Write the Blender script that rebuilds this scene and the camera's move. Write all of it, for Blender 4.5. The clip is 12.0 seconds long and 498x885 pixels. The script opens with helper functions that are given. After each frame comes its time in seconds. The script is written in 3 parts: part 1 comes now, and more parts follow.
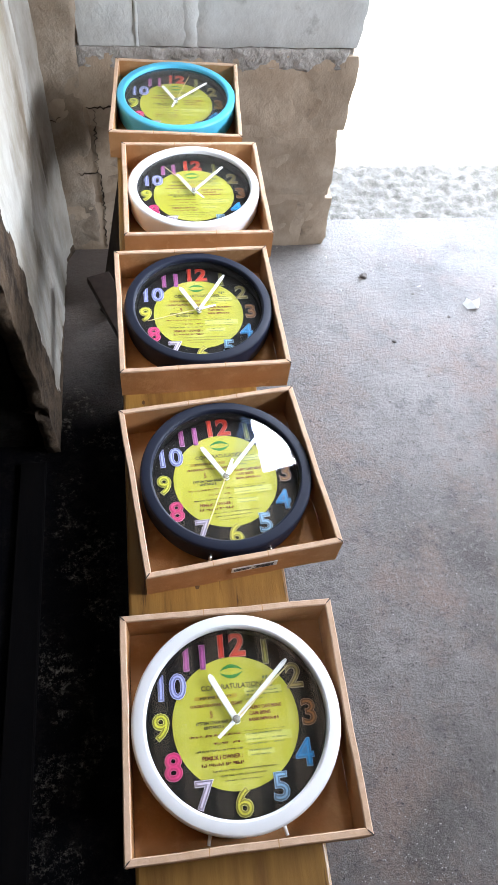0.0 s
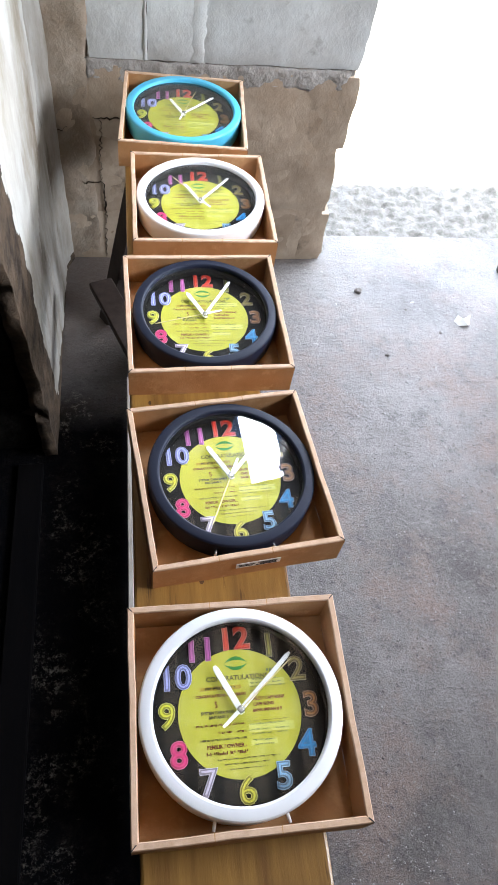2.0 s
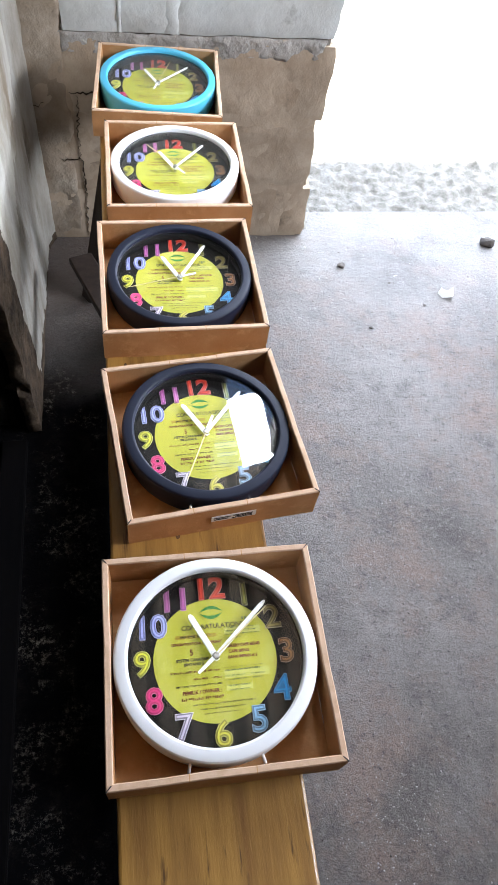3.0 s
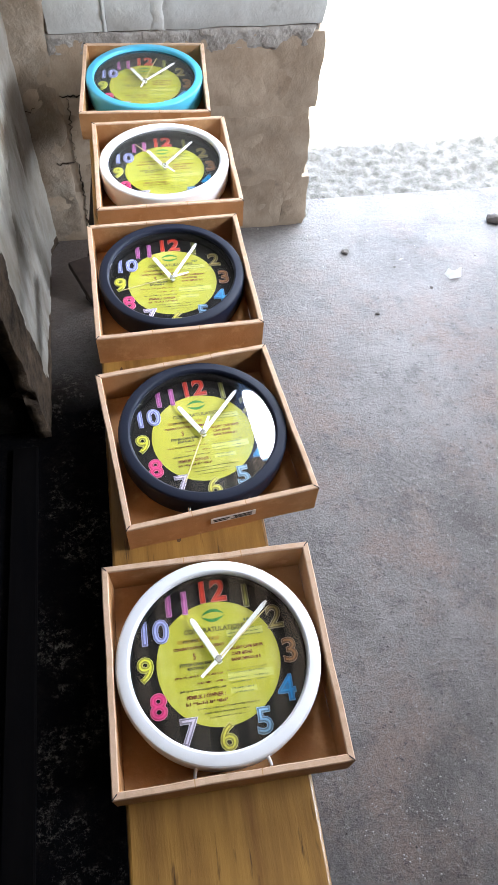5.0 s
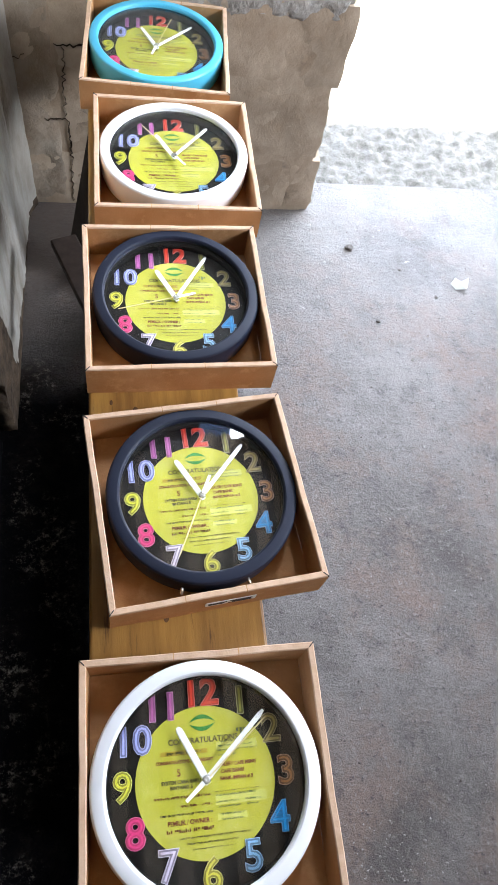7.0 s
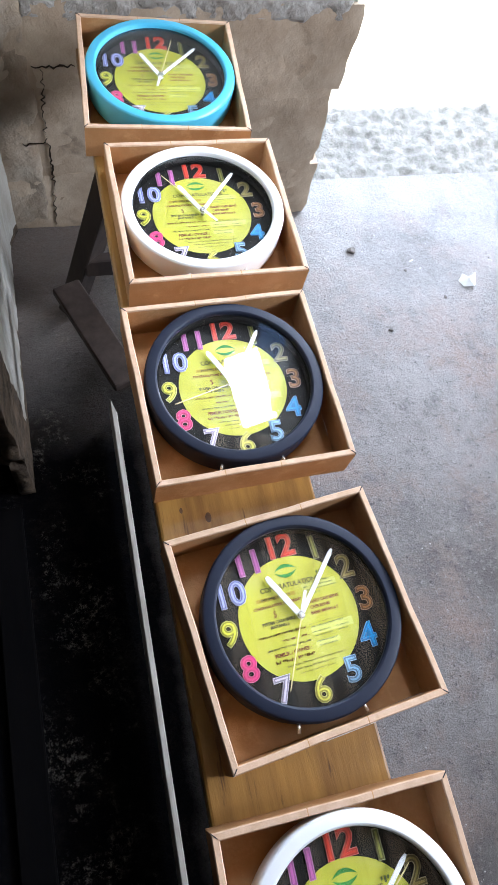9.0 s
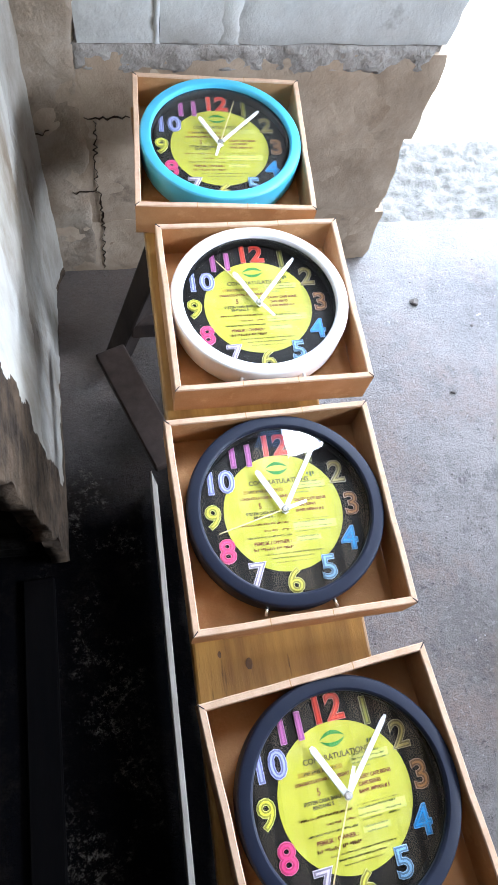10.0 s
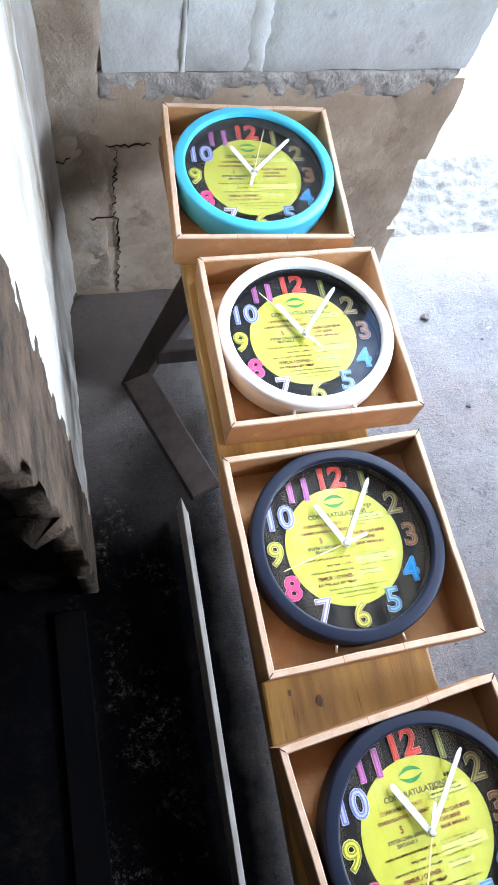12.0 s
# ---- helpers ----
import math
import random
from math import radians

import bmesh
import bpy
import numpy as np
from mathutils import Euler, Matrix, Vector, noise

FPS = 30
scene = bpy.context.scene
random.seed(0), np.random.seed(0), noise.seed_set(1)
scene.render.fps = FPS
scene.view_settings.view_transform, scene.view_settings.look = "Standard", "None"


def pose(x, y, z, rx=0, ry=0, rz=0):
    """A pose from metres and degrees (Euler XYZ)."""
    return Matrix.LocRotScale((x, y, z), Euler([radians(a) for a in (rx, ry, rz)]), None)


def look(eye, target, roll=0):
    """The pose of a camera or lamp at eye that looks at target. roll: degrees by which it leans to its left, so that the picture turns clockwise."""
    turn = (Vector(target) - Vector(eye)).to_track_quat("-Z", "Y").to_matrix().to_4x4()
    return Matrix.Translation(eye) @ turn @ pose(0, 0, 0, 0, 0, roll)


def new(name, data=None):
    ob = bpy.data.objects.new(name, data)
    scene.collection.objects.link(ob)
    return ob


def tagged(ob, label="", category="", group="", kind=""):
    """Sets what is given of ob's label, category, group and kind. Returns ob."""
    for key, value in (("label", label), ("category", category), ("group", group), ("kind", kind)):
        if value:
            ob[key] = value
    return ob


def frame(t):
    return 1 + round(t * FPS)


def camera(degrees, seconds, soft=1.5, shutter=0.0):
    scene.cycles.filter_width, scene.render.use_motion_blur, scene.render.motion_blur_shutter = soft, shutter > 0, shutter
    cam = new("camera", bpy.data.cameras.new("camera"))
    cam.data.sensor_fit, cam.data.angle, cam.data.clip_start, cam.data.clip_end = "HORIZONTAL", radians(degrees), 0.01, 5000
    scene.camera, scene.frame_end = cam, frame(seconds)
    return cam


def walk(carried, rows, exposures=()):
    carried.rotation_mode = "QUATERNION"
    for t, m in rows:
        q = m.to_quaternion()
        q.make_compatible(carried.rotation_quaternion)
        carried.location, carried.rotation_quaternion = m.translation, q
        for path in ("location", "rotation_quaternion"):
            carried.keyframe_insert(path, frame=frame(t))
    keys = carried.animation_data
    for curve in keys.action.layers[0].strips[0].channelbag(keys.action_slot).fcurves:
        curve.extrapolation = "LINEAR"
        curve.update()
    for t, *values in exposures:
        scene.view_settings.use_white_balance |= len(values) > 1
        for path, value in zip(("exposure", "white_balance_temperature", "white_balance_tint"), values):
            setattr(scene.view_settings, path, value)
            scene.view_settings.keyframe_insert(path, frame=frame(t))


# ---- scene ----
cam = camera(39.6, 12.0, soft=1.05)
PATH = [
    (0, (-0.07, -0.154, 1.496), (0.186, 0.898, -0.186), 8.3),
    (0.5, (-0.083, -0.169, 1.528), (0.212, 0.962, -0.095), 10.4),
    (1, (-0.082, -0.179, 1.534), (0.197, 0.967, -0.08), 8.8),
    (1.5, (-0.095, -0.174, 1.531), (0.176, 0.973, -0.084), 8.7),
    (2, (-0.108, -0.185, 1.501), (0.2, 0.902, -0.149), 11.4),
    (2.5, (-0.1, -0.207, 1.488), (0.217, 0.83, -0.192), 11.6),
    (3, (-0.077, -0.239, 1.474), (0.237, 0.836, -0.183), 10.5),
    (5, (-0.034, -0.229, 1.478), (0.205, 0.831, -0.201), 4.5),
    (5.5, (-0.039, -0.225, 1.481), (0.21, 0.844, -0.191), 5.1),
    (6, (-0.051, -0.171, 1.494), (0.184, 0.884, -0.189), 6.6),
    (6.5, (-0.067, -0.075, 1.474), (0.268, 0.903, -0.238), 14.8),
    (8.5, (-0.12, 0.112, 1.436), (0.278, 0.896, -0.36), 20.0),
    (9, (-0.207, 0.222, 1.452), (0.26, 0.977, -0.34), 21.2),
    (9.5, (-0.213, 0.292, 1.463), (0.194, 1.072, -0.333), 16.2),
    (10, (-0.178, 0.424, 1.44), (0.167, 1.169, -0.383), 17.8),
    (10.5, (-0.16, 0.531, 1.436), (0.129, 1.307, -0.385), 18.9),
    (11, (-0.206, 0.518, 1.442), (0.247, 1.325, -0.331), 25.6),
    (11.5, (-0.263, 0.501, 1.427), (0.2, 1.214, -0.383), 23.6),
    (12, (-0.274, 0.479, 1.439), (0.138, 1.223, -0.371), 19.8),
]
EXPOSURE = [(0, 2.59, 6100, 10), (6.7, 2.59, 6100, 9.5), (9, 2.60, 5850, 9), (10.5, 2.82, 5650, 8.5), (12, 2.84, 5550, 8.5)]
walk(cam, [(t, look(eye, target, roll)) for t, eye, target, roll in PATH], EXPOSURE)

# ---- world and lights ----
world = bpy.data.worlds.new("world")
scene.world = world
world.use_nodes = True
wn = world.node_tree.nodes
sky = wn.new("ShaderNodeTexSky")
sky.sky_type = "NISHITA"
sky.sun_disc = False
sky.sun_elevation, sky.sun_rotation = radians(58), radians(-95)
wn["Background"].inputs[1].default_value = 0.09
world.node_tree.links.new(sky.outputs[0], wn["Background"].inputs[0])

sun = new("sun", bpy.data.lights.new("sun", "SUN"))
sun.data.energy, sun.data.angle, sun.data.color = 4.0, radians(0.5), (1.0, 0.95, 0.86)
sun.matrix_world = look((-5.2, 1.1, 8.5), (0, 2.0, 0))


def opening_light(name, eye, target, w, h, watts, colour):
    data = bpy.data.lights.new(name, "AREA")
    data.shape, data.size, data.size_y, data.energy, data.color = "RECTANGLE", w, h, watts, colour
    ob = new(name, data)
    ob.matrix_world = look(eye, target)
    return ob


# daylight in the upper part of the doorway and in the side opening
glare = opening_light("doorway_light", (0.55, 1.60, 2.47), (0.51, 0.6, 1.52), 0.16, 0.34, 2.2, (0.92, 0.95, 1.0))
glare.matrix_world = look((0.55, 1.60, 2.47), (0.51, 0.6, 1.52), 16)
opening_light("doorway_skylight", (1.62, 2.15, 2.60), (-0.15, 0.95, 0.35), 0.8, 0.8, 15.5, (0.91, 0.94, 1.0))
opening_light("doorway_daylight", (1.55, 2.25, 1.12), (0.6, 0.6, 0.75), 2.2, 1.6, 18.0, (0.93, 0.95, 1.0))
side = opening_light("side_light", (2.33, 0.15, 2.05), (0.0, 1.3, 0.9), 1.2, 0.5, 8.5, (0.92, 0.94, 1.0))
side.data.spread = radians(122)


# ---- materials ----
def material(name, base, rough=0.6, metal=0.0, alt=None, scale=20.0, stretch=(1, 1, 1), detail=6.0, bump=0.0, bump_scale=None,
             fine=0.0, fine_scale=300.0, spot=None, spot_scale=8.0, spot_edge=(0.55, 0.7), vary=0.0, coat=0.0, rough_var=0.1, spec=0.5):
    """A procedural surface: base colour mixed with alt by stretched noise, spots of a second colour, relief at two scales."""
    m = bpy.data.materials.new(name)
    m.use_nodes = True
    n, l = m.node_tree.nodes, m.node_tree.links
    p = n["Principled BSDF"]
    p.inputs["Roughness"].default_value, p.inputs["Metallic"].default_value = rough, metal
    p.inputs["Coat Weight"].default_value = coat
    p.inputs["Specular IOR Level"].default_value = spec
    p.inputs["Base Color"].default_value = (*base, 1)
    co = n.new("ShaderNodeTexCoord")
    info = n.new("ShaderNodeObjectInfo")
    shift = n.new("ShaderNodeVectorMath")
    shift.operation = "MULTIPLY_ADD"
    shift.inputs[1].default_value = stretch
    push = n.new("ShaderNodeVectorMath")
    push.operation = "SCALE"
    push.inputs[0].default_value = (7.3, 3.1, 5.7)
    l.new(info.outputs["Random"], push.inputs["Scale"])
    l.new(co.outputs["Object"], shift.inputs[0])
    l.new(push.outputs[0], shift.inputs[2])

    def tex(s, d=detail, source=shift):
        t = n.new("ShaderNodeTexNoise")
        t.inputs["Scale"].default_value, t.inputs["Detail"].default_value, t.inputs["Roughness"].default_value = s, d, 0.62
        l.new(source.outputs[0], t.inputs["Vector"])
        return t

    def ramp(source, lo, hi):
        r = n.new("ShaderNodeMapRange")
        r.inputs["From Min"].default_value, r.inputs["From Max"].default_value = lo, hi
        l.new(source, r.inputs["Value"])
        return r.outputs[0]

    def mix(f, a, b):
        x = n.new("ShaderNodeMix")
        x.data_type = "RGBA"
        l.new(f, x.inputs[0])
        for k, v in ((6, a), (7, b)):
            if isinstance(v, tuple):
                x.inputs[k].default_value = (*v, 1)
            else:
                l.new(v, x.inputs[k])
        return x.outputs[2]

    colour = None
    if alt:
        main = tex(scale)
        colour = mix(ramp(main.outputs["Fac"], 0.32, 0.68), base, alt)
        l.new(ramp(main.outputs["Fac"], 0.2, 0.8), p.inputs["Roughness"])
        rr = p.inputs["Roughness"].links[0].from_node
        rr.inputs["To Min"].default_value, rr.inputs["To Max"].default_value = max(0.03, rough - rough_var), min(1, rough + rough_var)
    if spot:
        colour = mix(ramp(tex(spot_scale).outputs["Fac"], *spot_edge), colour or base, spot)
    if vary:
        hsv = n.new("ShaderNodeHueSaturation")
        hsv.inputs["Color"].default_value = (*base, 1)
        if colour:
            l.new(colour, hsv.inputs["Color"])
        r = ramp(info.outputs["Random"], 0, 1)
        r.node.inputs["To Min"].default_value, r.node.inputs["To Max"].default_value = 1 - vary, 1 + vary
        l.new(r, hsv.inputs["Value"])
        colour = hsv.outputs[0]
    if colour:
        l.new(colour, p.inputs["Base Color"])
    last = None
    for strength, s, dist in ((bump, bump_scale or scale, 0.01), (fine, fine_scale, 0.002)):
        if strength:
            b = n.new("ShaderNodeBump")
            b.inputs["Strength"].default_value, b.inputs["Distance"].default_value = strength, dist
            l.new(tex(s, 8.0).outputs["Fac"], b.inputs["Height"])
            if last:
                l.new(last, b.inputs["Normal"])
            last = b.outputs[0]
    if last:
        l.new(last, p.inputs["Normal"])
    return m


CARD = material("kraft_cardboard", (0.53, 0.295, 0.135), 0.72, alt=(0.42, 0.21, 0.080), scale=14, fine=0.25, fine_scale=260, spot=(0.57, 0.33, 0.15), spot_scale=40, vary=0.06, spec=0.3)
CARD_LIT_RIM = material("cardboard_lit_rim", (0.66, 0.46, 0.32), 0.8, alt=(0.55, 0.36, 0.23), scale=60, fine=0.3, vary=0.05)
BENCH = material("varnished_bench_wood", (0.47, 0.262, 0.062), 0.42, alt=(0.20, 0.093, 0.022), scale=11, stretch=(3.0, 0.30, 1), detail=10, fine=0.2, fine_scale=110, spot=(0.10, 0.047, 0.016), spot_scale=34, spot_edge=(0.60, 0.70), coat=0.1)
KNOT = material("wood_knot", (0.07, 0.032, 0.013), 0.5, alt=(0.15, 0.075, 0.03), scale=90, detail=3)
OLDWOOD = material("weathered_wood", (0.22, 0.16, 0.11), 0.8, alt=(0.12, 0.08, 0.05), scale=18, stretch=(3, 0.2, 3), bump=0.15, fine=0.3, fine_scale=180, spot=(0.4, 0.36, 0.3), spot_scale=14, spot_edge=(0.6, 0.8))
PALEWOOD = material("sawn_wood_edge", (0.46, 0.43, 0.38), 0.85, alt=(0.24, 0.21, 0.175), scale=22, stretch=(3, 0.4, 3), fine=0.3, fine_scale=180)
BROWNWOOD = material("dark_brown_wood", (0.034, 0.019, 0.012), 0.85, alt=(0.016, 0.009, 0.006), scale=18, stretch=(2, 2, 0.3), fine=0.2)
SHADEWOOD = material("shade_blackened_wood", (0.004, 0.0036, 0.0036), 0.95, alt=(0.0025, 0.0025, 0.0028), scale=14, stretch=(3, 0.3, 3), fine=0.3, fine_scale=160, spec=0.02)
CEILWOOD = material("ceiling_wood", (0.50, 0.40, 0.29), 0.7, alt=(0.32, 0.245, 0.165), scale=10, stretch=(4, 0.3, 1), vary=0.35)
BLOCK = material("concrete_block", (0.66, 0.675, 0.65), 0.92, alt=(0.45, 0.445, 0.415), scale=5, bump=0.45, bump_scale=22, fine=0.35, fine_scale=190, spot=(0.27, 0.255, 0.23), spot_scale=11, spot_edge=(0.62, 0.75), vary=0.06, spec=0.2)
STAINED = material("stained_concrete_block", (0.52, 0.425, 0.32), 0.92, alt=(0.30, 0.225, 0.155), scale=6, bump=0.5, bump_scale=22, fine=0.4, fine_scale=190, spot=(0.12, 0.095, 0.075), spot_scale=8, spot_edge=(0.6, 0.75), vary=0.08, spec=0.2)
# for walls and blocks out of view, dark to cut bounced light and glass haze
UNSEEN_DIM = material("unseen_dim_wall", (0.10, 0.09, 0.08), 0.95, alt=(0.06, 0.055, 0.05), scale=5, bump=0.4, bump_scale=30)
MORTAR = material("rough_mortar", (0.46, 0.435, 0.40), 0.95, alt=(0.27, 0.245, 0.215), scale=26, bump=0.9, bump_scale=60, fine=0.8, fine_scale=200, spec=0.2)
PLASTER = material("smeared_plaster", (0.42, 0.36, 0.285), 0.92, alt=(0.25, 0.185, 0.125), scale=8, detail=10, bump=0.7, bump_scale=34, fine=0.7, fine_scale=150, spot=(0.13, 0.10, 0.075), spot_scale=5, spot_edge=(0.56, 0.72), spec=0.2)
WHITEWASH = material("whitewashed_plaster", (0.64, 0.64, 0.595), 0.9, alt=(0.37, 0.335, 0.27), scale=7, stretch=(1, 1, 0.45), detail=10, bump=0.55, bump_scale=28, fine=0.7, fine_scale=130, spot=(0.24, 0.19, 0.13), spot_scale=4, spot_edge=(0.54, 0.70), spec=0.15)
GREY_SHADE = material("grey_plaster_and_shade", (0.47, 0.455, 0.41), 0.92, alt=(0.27, 0.24, 0.195), scale=12, stretch=(1, 1, 0.4), detail=10, bump=0.6, bump_scale=34, fine=0.7, fine_scale=150, spot=(0.15, 0.12, 0.09), spot_scale=9, spot_edge=(0.6, 0.72), spec=0.15)
SHADED_END = material("shaded_wall_end", (0.020, 0.017, 0.014), 0.95, alt=(0.008, 0.007, 0.006), scale=20, bump=0.8, bump_scale=45, spec=0.1)
ROUGH_AND_SHADE = material("broken_end_and_crack_shade", (0.12, 0.085, 0.055), 0.95, alt=(0.03, 0.022, 0.016), scale=20, bump=0.9, bump_scale=45, fine=0.7, fine_scale=160, spec=0.2)
APRON = material("rough_outdoor_concrete", (0.29, 0.28, 0.25), 0.95, alt=(0.125, 0.117, 0.10), scale=26, bump=0.9, bump_scale=50, fine=0.7, fine_scale=160, spec=0.2)
SAND = material("pale_yard", (0.62, 0.58, 0.50), 0.95, alt=(0.5, 0.46, 0.38), scale=5, fine=0.5, fine_scale=80)
WHITE = material("white_plastic", (0.90, 0.91, 0.92), 0.32, alt=(0.80, 0.81, 0.83), scale=5, rough_var=0.05)
NAVY = material("navy_plastic", (0.013, 0.0175, 0.036), 0.5, alt=(0.010, 0.0135, 0.029), spec=0.25, scale=6, fine=0.05, rough_var=0.06)
CYAN = material("turquoise_plastic", (0.11, 0.53, 0.76), 0.35, alt=(0.09, 0.48, 0.71), scale=6, rough_var=0.05)
BACKING = material("black_backing", (0.007, 0.007, 0.007), 0.8, spec=0.15)
DIAL = material("black_dial_print", (0.006, 0.0055, 0.005), 0.5, alt=(0.010, 0.009, 0.008), scale=9, spec=0.2)
YELLOW = material("yellow_green_print", (0.46, 0.45, 0.024), 0.5, alt=(0.40, 0.405, 0.026), spot=(0.51, 0.50, 0.10), spot_scale=26, spot_edge=(0.5, 0.72), scale=9)
GREEN = material("green_print", (0.03, 0.22, 0.03), 0.5)
REDINK = material("dark_red_ink", (0.17, 0.035, 0.010), 0.55)
DARKINK = material("dark_ink", (0.085, 0.072, 0.02), 0.55)
BLUEINK = material("grey_blue_ink", (0.12, 0.16, 0.07), 0.55)
BANNER = material("olive_banner_print", (0.36, 0.27, 0.01), 0.5)
PALEINK = material("pale_panel_print", (0.56, 0.56, 0.14), 0.5, alt=(0.52, 0.52, 0.09), scale=120)
HAND = material("white_hand_paint", (0.80, 0.82, 0.84), 0.35)
GOLD = material("gold_second_hand", (0.72, 0.60, 0.30), 0.35, metal=0.3)
CHROME = material("hub_metal", (0.75, 0.75, 0.72), 0.25, metal=0.8)
PAPER = material("white_paper", (0.82, 0.81, 0.78), 0.8, alt=(0.72, 0.71, 0.68), scale=60)
INK = material("black_label_ink", (0.02, 0.02, 0.02), 0.7)
PALEGRIT = material("pale_grit", (0.42, 0.40, 0.38), 0.9, alt=(0.24, 0.225, 0.21), scale=40)
STONE = material("grey_pebble", (0.16, 0.14, 0.125), 0.9, alt=(0.08, 0.07, 0.06), scale=60, vary=0.3)


def glass_material():
    m = bpy.data.materials.new("clear_glass")
    m.use_nodes = True
    p = m.node_tree.nodes["Principled BSDF"]
    p.inputs["Transmission Weight"].default_value = 1.0
    p.inputs["Roughness"].default_value = 0.02
    p.inputs["IOR"].default_value = 1.5
    return m


GLASS = glass_material()


def floor_material():
    """Worn cement: grey-brown, shinier where trodden, pale chips; bench shade and dirt painted near-black along the
    wall, daylight painted paler.
    """
    m = bpy.data.materials.new("worn_cement_floor")
    m.use_nodes = True
    n, l = m.node_tree.nodes, m.node_tree.links
    p = n["Principled BSDF"]
    co = n.new("ShaderNodeTexCoord")

    def tex(s, d=7.0, r=0.6):
        t = n.new("ShaderNodeTexNoise")
        t.inputs["Scale"].default_value, t.inputs["Detail"].default_value, t.inputs["Roughness"].default_value = s, d, r
        l.new(co.outputs["Object"], t.inputs["Vector"])
        return t.outputs["Fac"]

    def rng(v, a, b, c=0.0, d=1.0):
        r = n.new("ShaderNodeMapRange")
        for k, val in zip(("From Min", "From Max", "To Min", "To Max"), (a, b, c, d)):
            r.inputs[k].default_value = val
        l.new(v, r.inputs["Value"])
        return r.outputs[0]

    def mix(f, a, b):
        x = n.new("ShaderNodeMix")
        x.data_type = "RGBA"
        l.new(f, x.inputs[0])
        for k, v in ((6, a), (7, b)):
            if isinstance(v, tuple):
                x.inputs[k].default_value = (*v, 1)
            else:
                l.new(v, x.inputs[k])
        return x.outputs[2]

    def math_node(op, a, b):
        x = n.new("ShaderNodeMath")
        x.operation = op
        for k, v in enumerate((a, b)):
            if isinstance(v, (int, float)):
                x.inputs[k].default_value = v
            else:
                l.new(v, x.inputs[k])
        return x.outputs[0]

    xyz = n.new("ShaderNodeSeparateXYZ")
    l.new(co.outputs["Object"], xyz.inputs[0])
    c = mix(rng(tex(1.7, 10.0, 0.7), 0.38, 0.62), (0.182, 0.164, 0.152), (0.066, 0.053, 0.047))
    c = mix(rng(tex(4.2, 9.0, 0.72), 0.47, 0.62), c, (0.165, 0.118, 0.097))
    c = mix(rng(tex(11.0, 9.0, 0.75), 0.53, 0.67), c, (0.074, 0.063, 0.060))
    c = mix(rng(tex(85.0, 6.0, 0.75), 0.54, 0.68), c, (0.22, 0.20, 0.187))
    c = mix(rng(tex(60.0, 7.0, 0.8), 0.56, 0.65), c, (0.024, 0.019, 0.017))
    c = mix(rng(tex(26.0, 9.0, 0.85), 0.60, 0.66), c, (0.028, 0.022, 0.019))
    c = mix(rng(tex(13.0, 10.0, 0.88), 0.63, 0.68), c, (0.36, 0.34, 0.31))
    # floor colour paler towards the doorway, standing in for the daylight sheen
    door_glow = math_node("MULTIPLY", rng(xyz.outputs[1], 1.0, 1.6), rng(tex(4.0, 9.0, 0.7), 0.30, 0.62))
    door_glow = math_node("MULTIPLY", door_glow, rng(xyz.outputs[0], 0.1, 0.5))
    c = mix(door_glow, c, (0.27, 0.26, 0.25))
    # brown lightening in the floor colour, for daylight under the far bench end
    underlight = math_node("MULTIPLY", rng(xyz.outputs[1], 0.90, 1.20), rng(xyz.outputs[0], -0.16, -0.02, 1.0, 0.0))
    c = mix(math_node("MULTIPLY", underlight, rng(tex(6.0, 9.0, 0.75), 0.30, 0.62)), c, (0.14, 0.113, 0.095))
    # near-black between bench and wall: the bench's shade painted in, with dirt
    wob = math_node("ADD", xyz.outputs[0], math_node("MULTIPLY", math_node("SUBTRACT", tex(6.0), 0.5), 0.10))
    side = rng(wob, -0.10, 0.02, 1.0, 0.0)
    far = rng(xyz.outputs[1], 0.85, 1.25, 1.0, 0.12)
    shade_dirt = math_node("MULTIPLY", side, far)
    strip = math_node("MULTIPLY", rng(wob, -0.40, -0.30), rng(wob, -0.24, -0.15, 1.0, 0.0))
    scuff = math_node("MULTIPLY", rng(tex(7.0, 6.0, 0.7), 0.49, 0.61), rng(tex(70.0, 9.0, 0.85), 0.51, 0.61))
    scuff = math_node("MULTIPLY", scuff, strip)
    shade_tone = mix(rng(tex(9.0, 12.0, 0.9), 0.50, 0.66), (0.0028, 0.0029, 0.0036), (0.015, 0.012, 0.010))
    shade_tone = mix(scuff, shade_tone, (0.19, 0.17, 0.145))
    c = mix(shade_dirt, c, shade_tone)
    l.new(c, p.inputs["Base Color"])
    l.new(math_node("MAXIMUM", rng(tex(34.0, 9.0, 0.75), 0.3, 0.7, 0.24, 0.50), shade_dirt), p.inputs["Roughness"])
    l.new(rng(shade_dirt, 0.0, 1.0, 0.62, 0.02), p.inputs["Specular IOR Level"])
    b1 = n.new("ShaderNodeBump")
    b1.inputs["Strength"].default_value, b1.inputs["Distance"].default_value = 0.85, 0.008
    l.new(tex(30.0, 9.0, 0.78), b1.inputs["Height"])
    b2 = n.new("ShaderNodeBump")
    b2.inputs["Strength"].default_value, b2.inputs["Distance"].default_value = 0.8, 0.004
    l.new(tex(95.0, 7.0, 0.75), b2.inputs["Height"])
    l.new(b1.outputs[0], b2.inputs["Normal"])
    l.new(b2.outputs[0], p.inputs["Normal"])
    return m


FLOOR = floor_material()


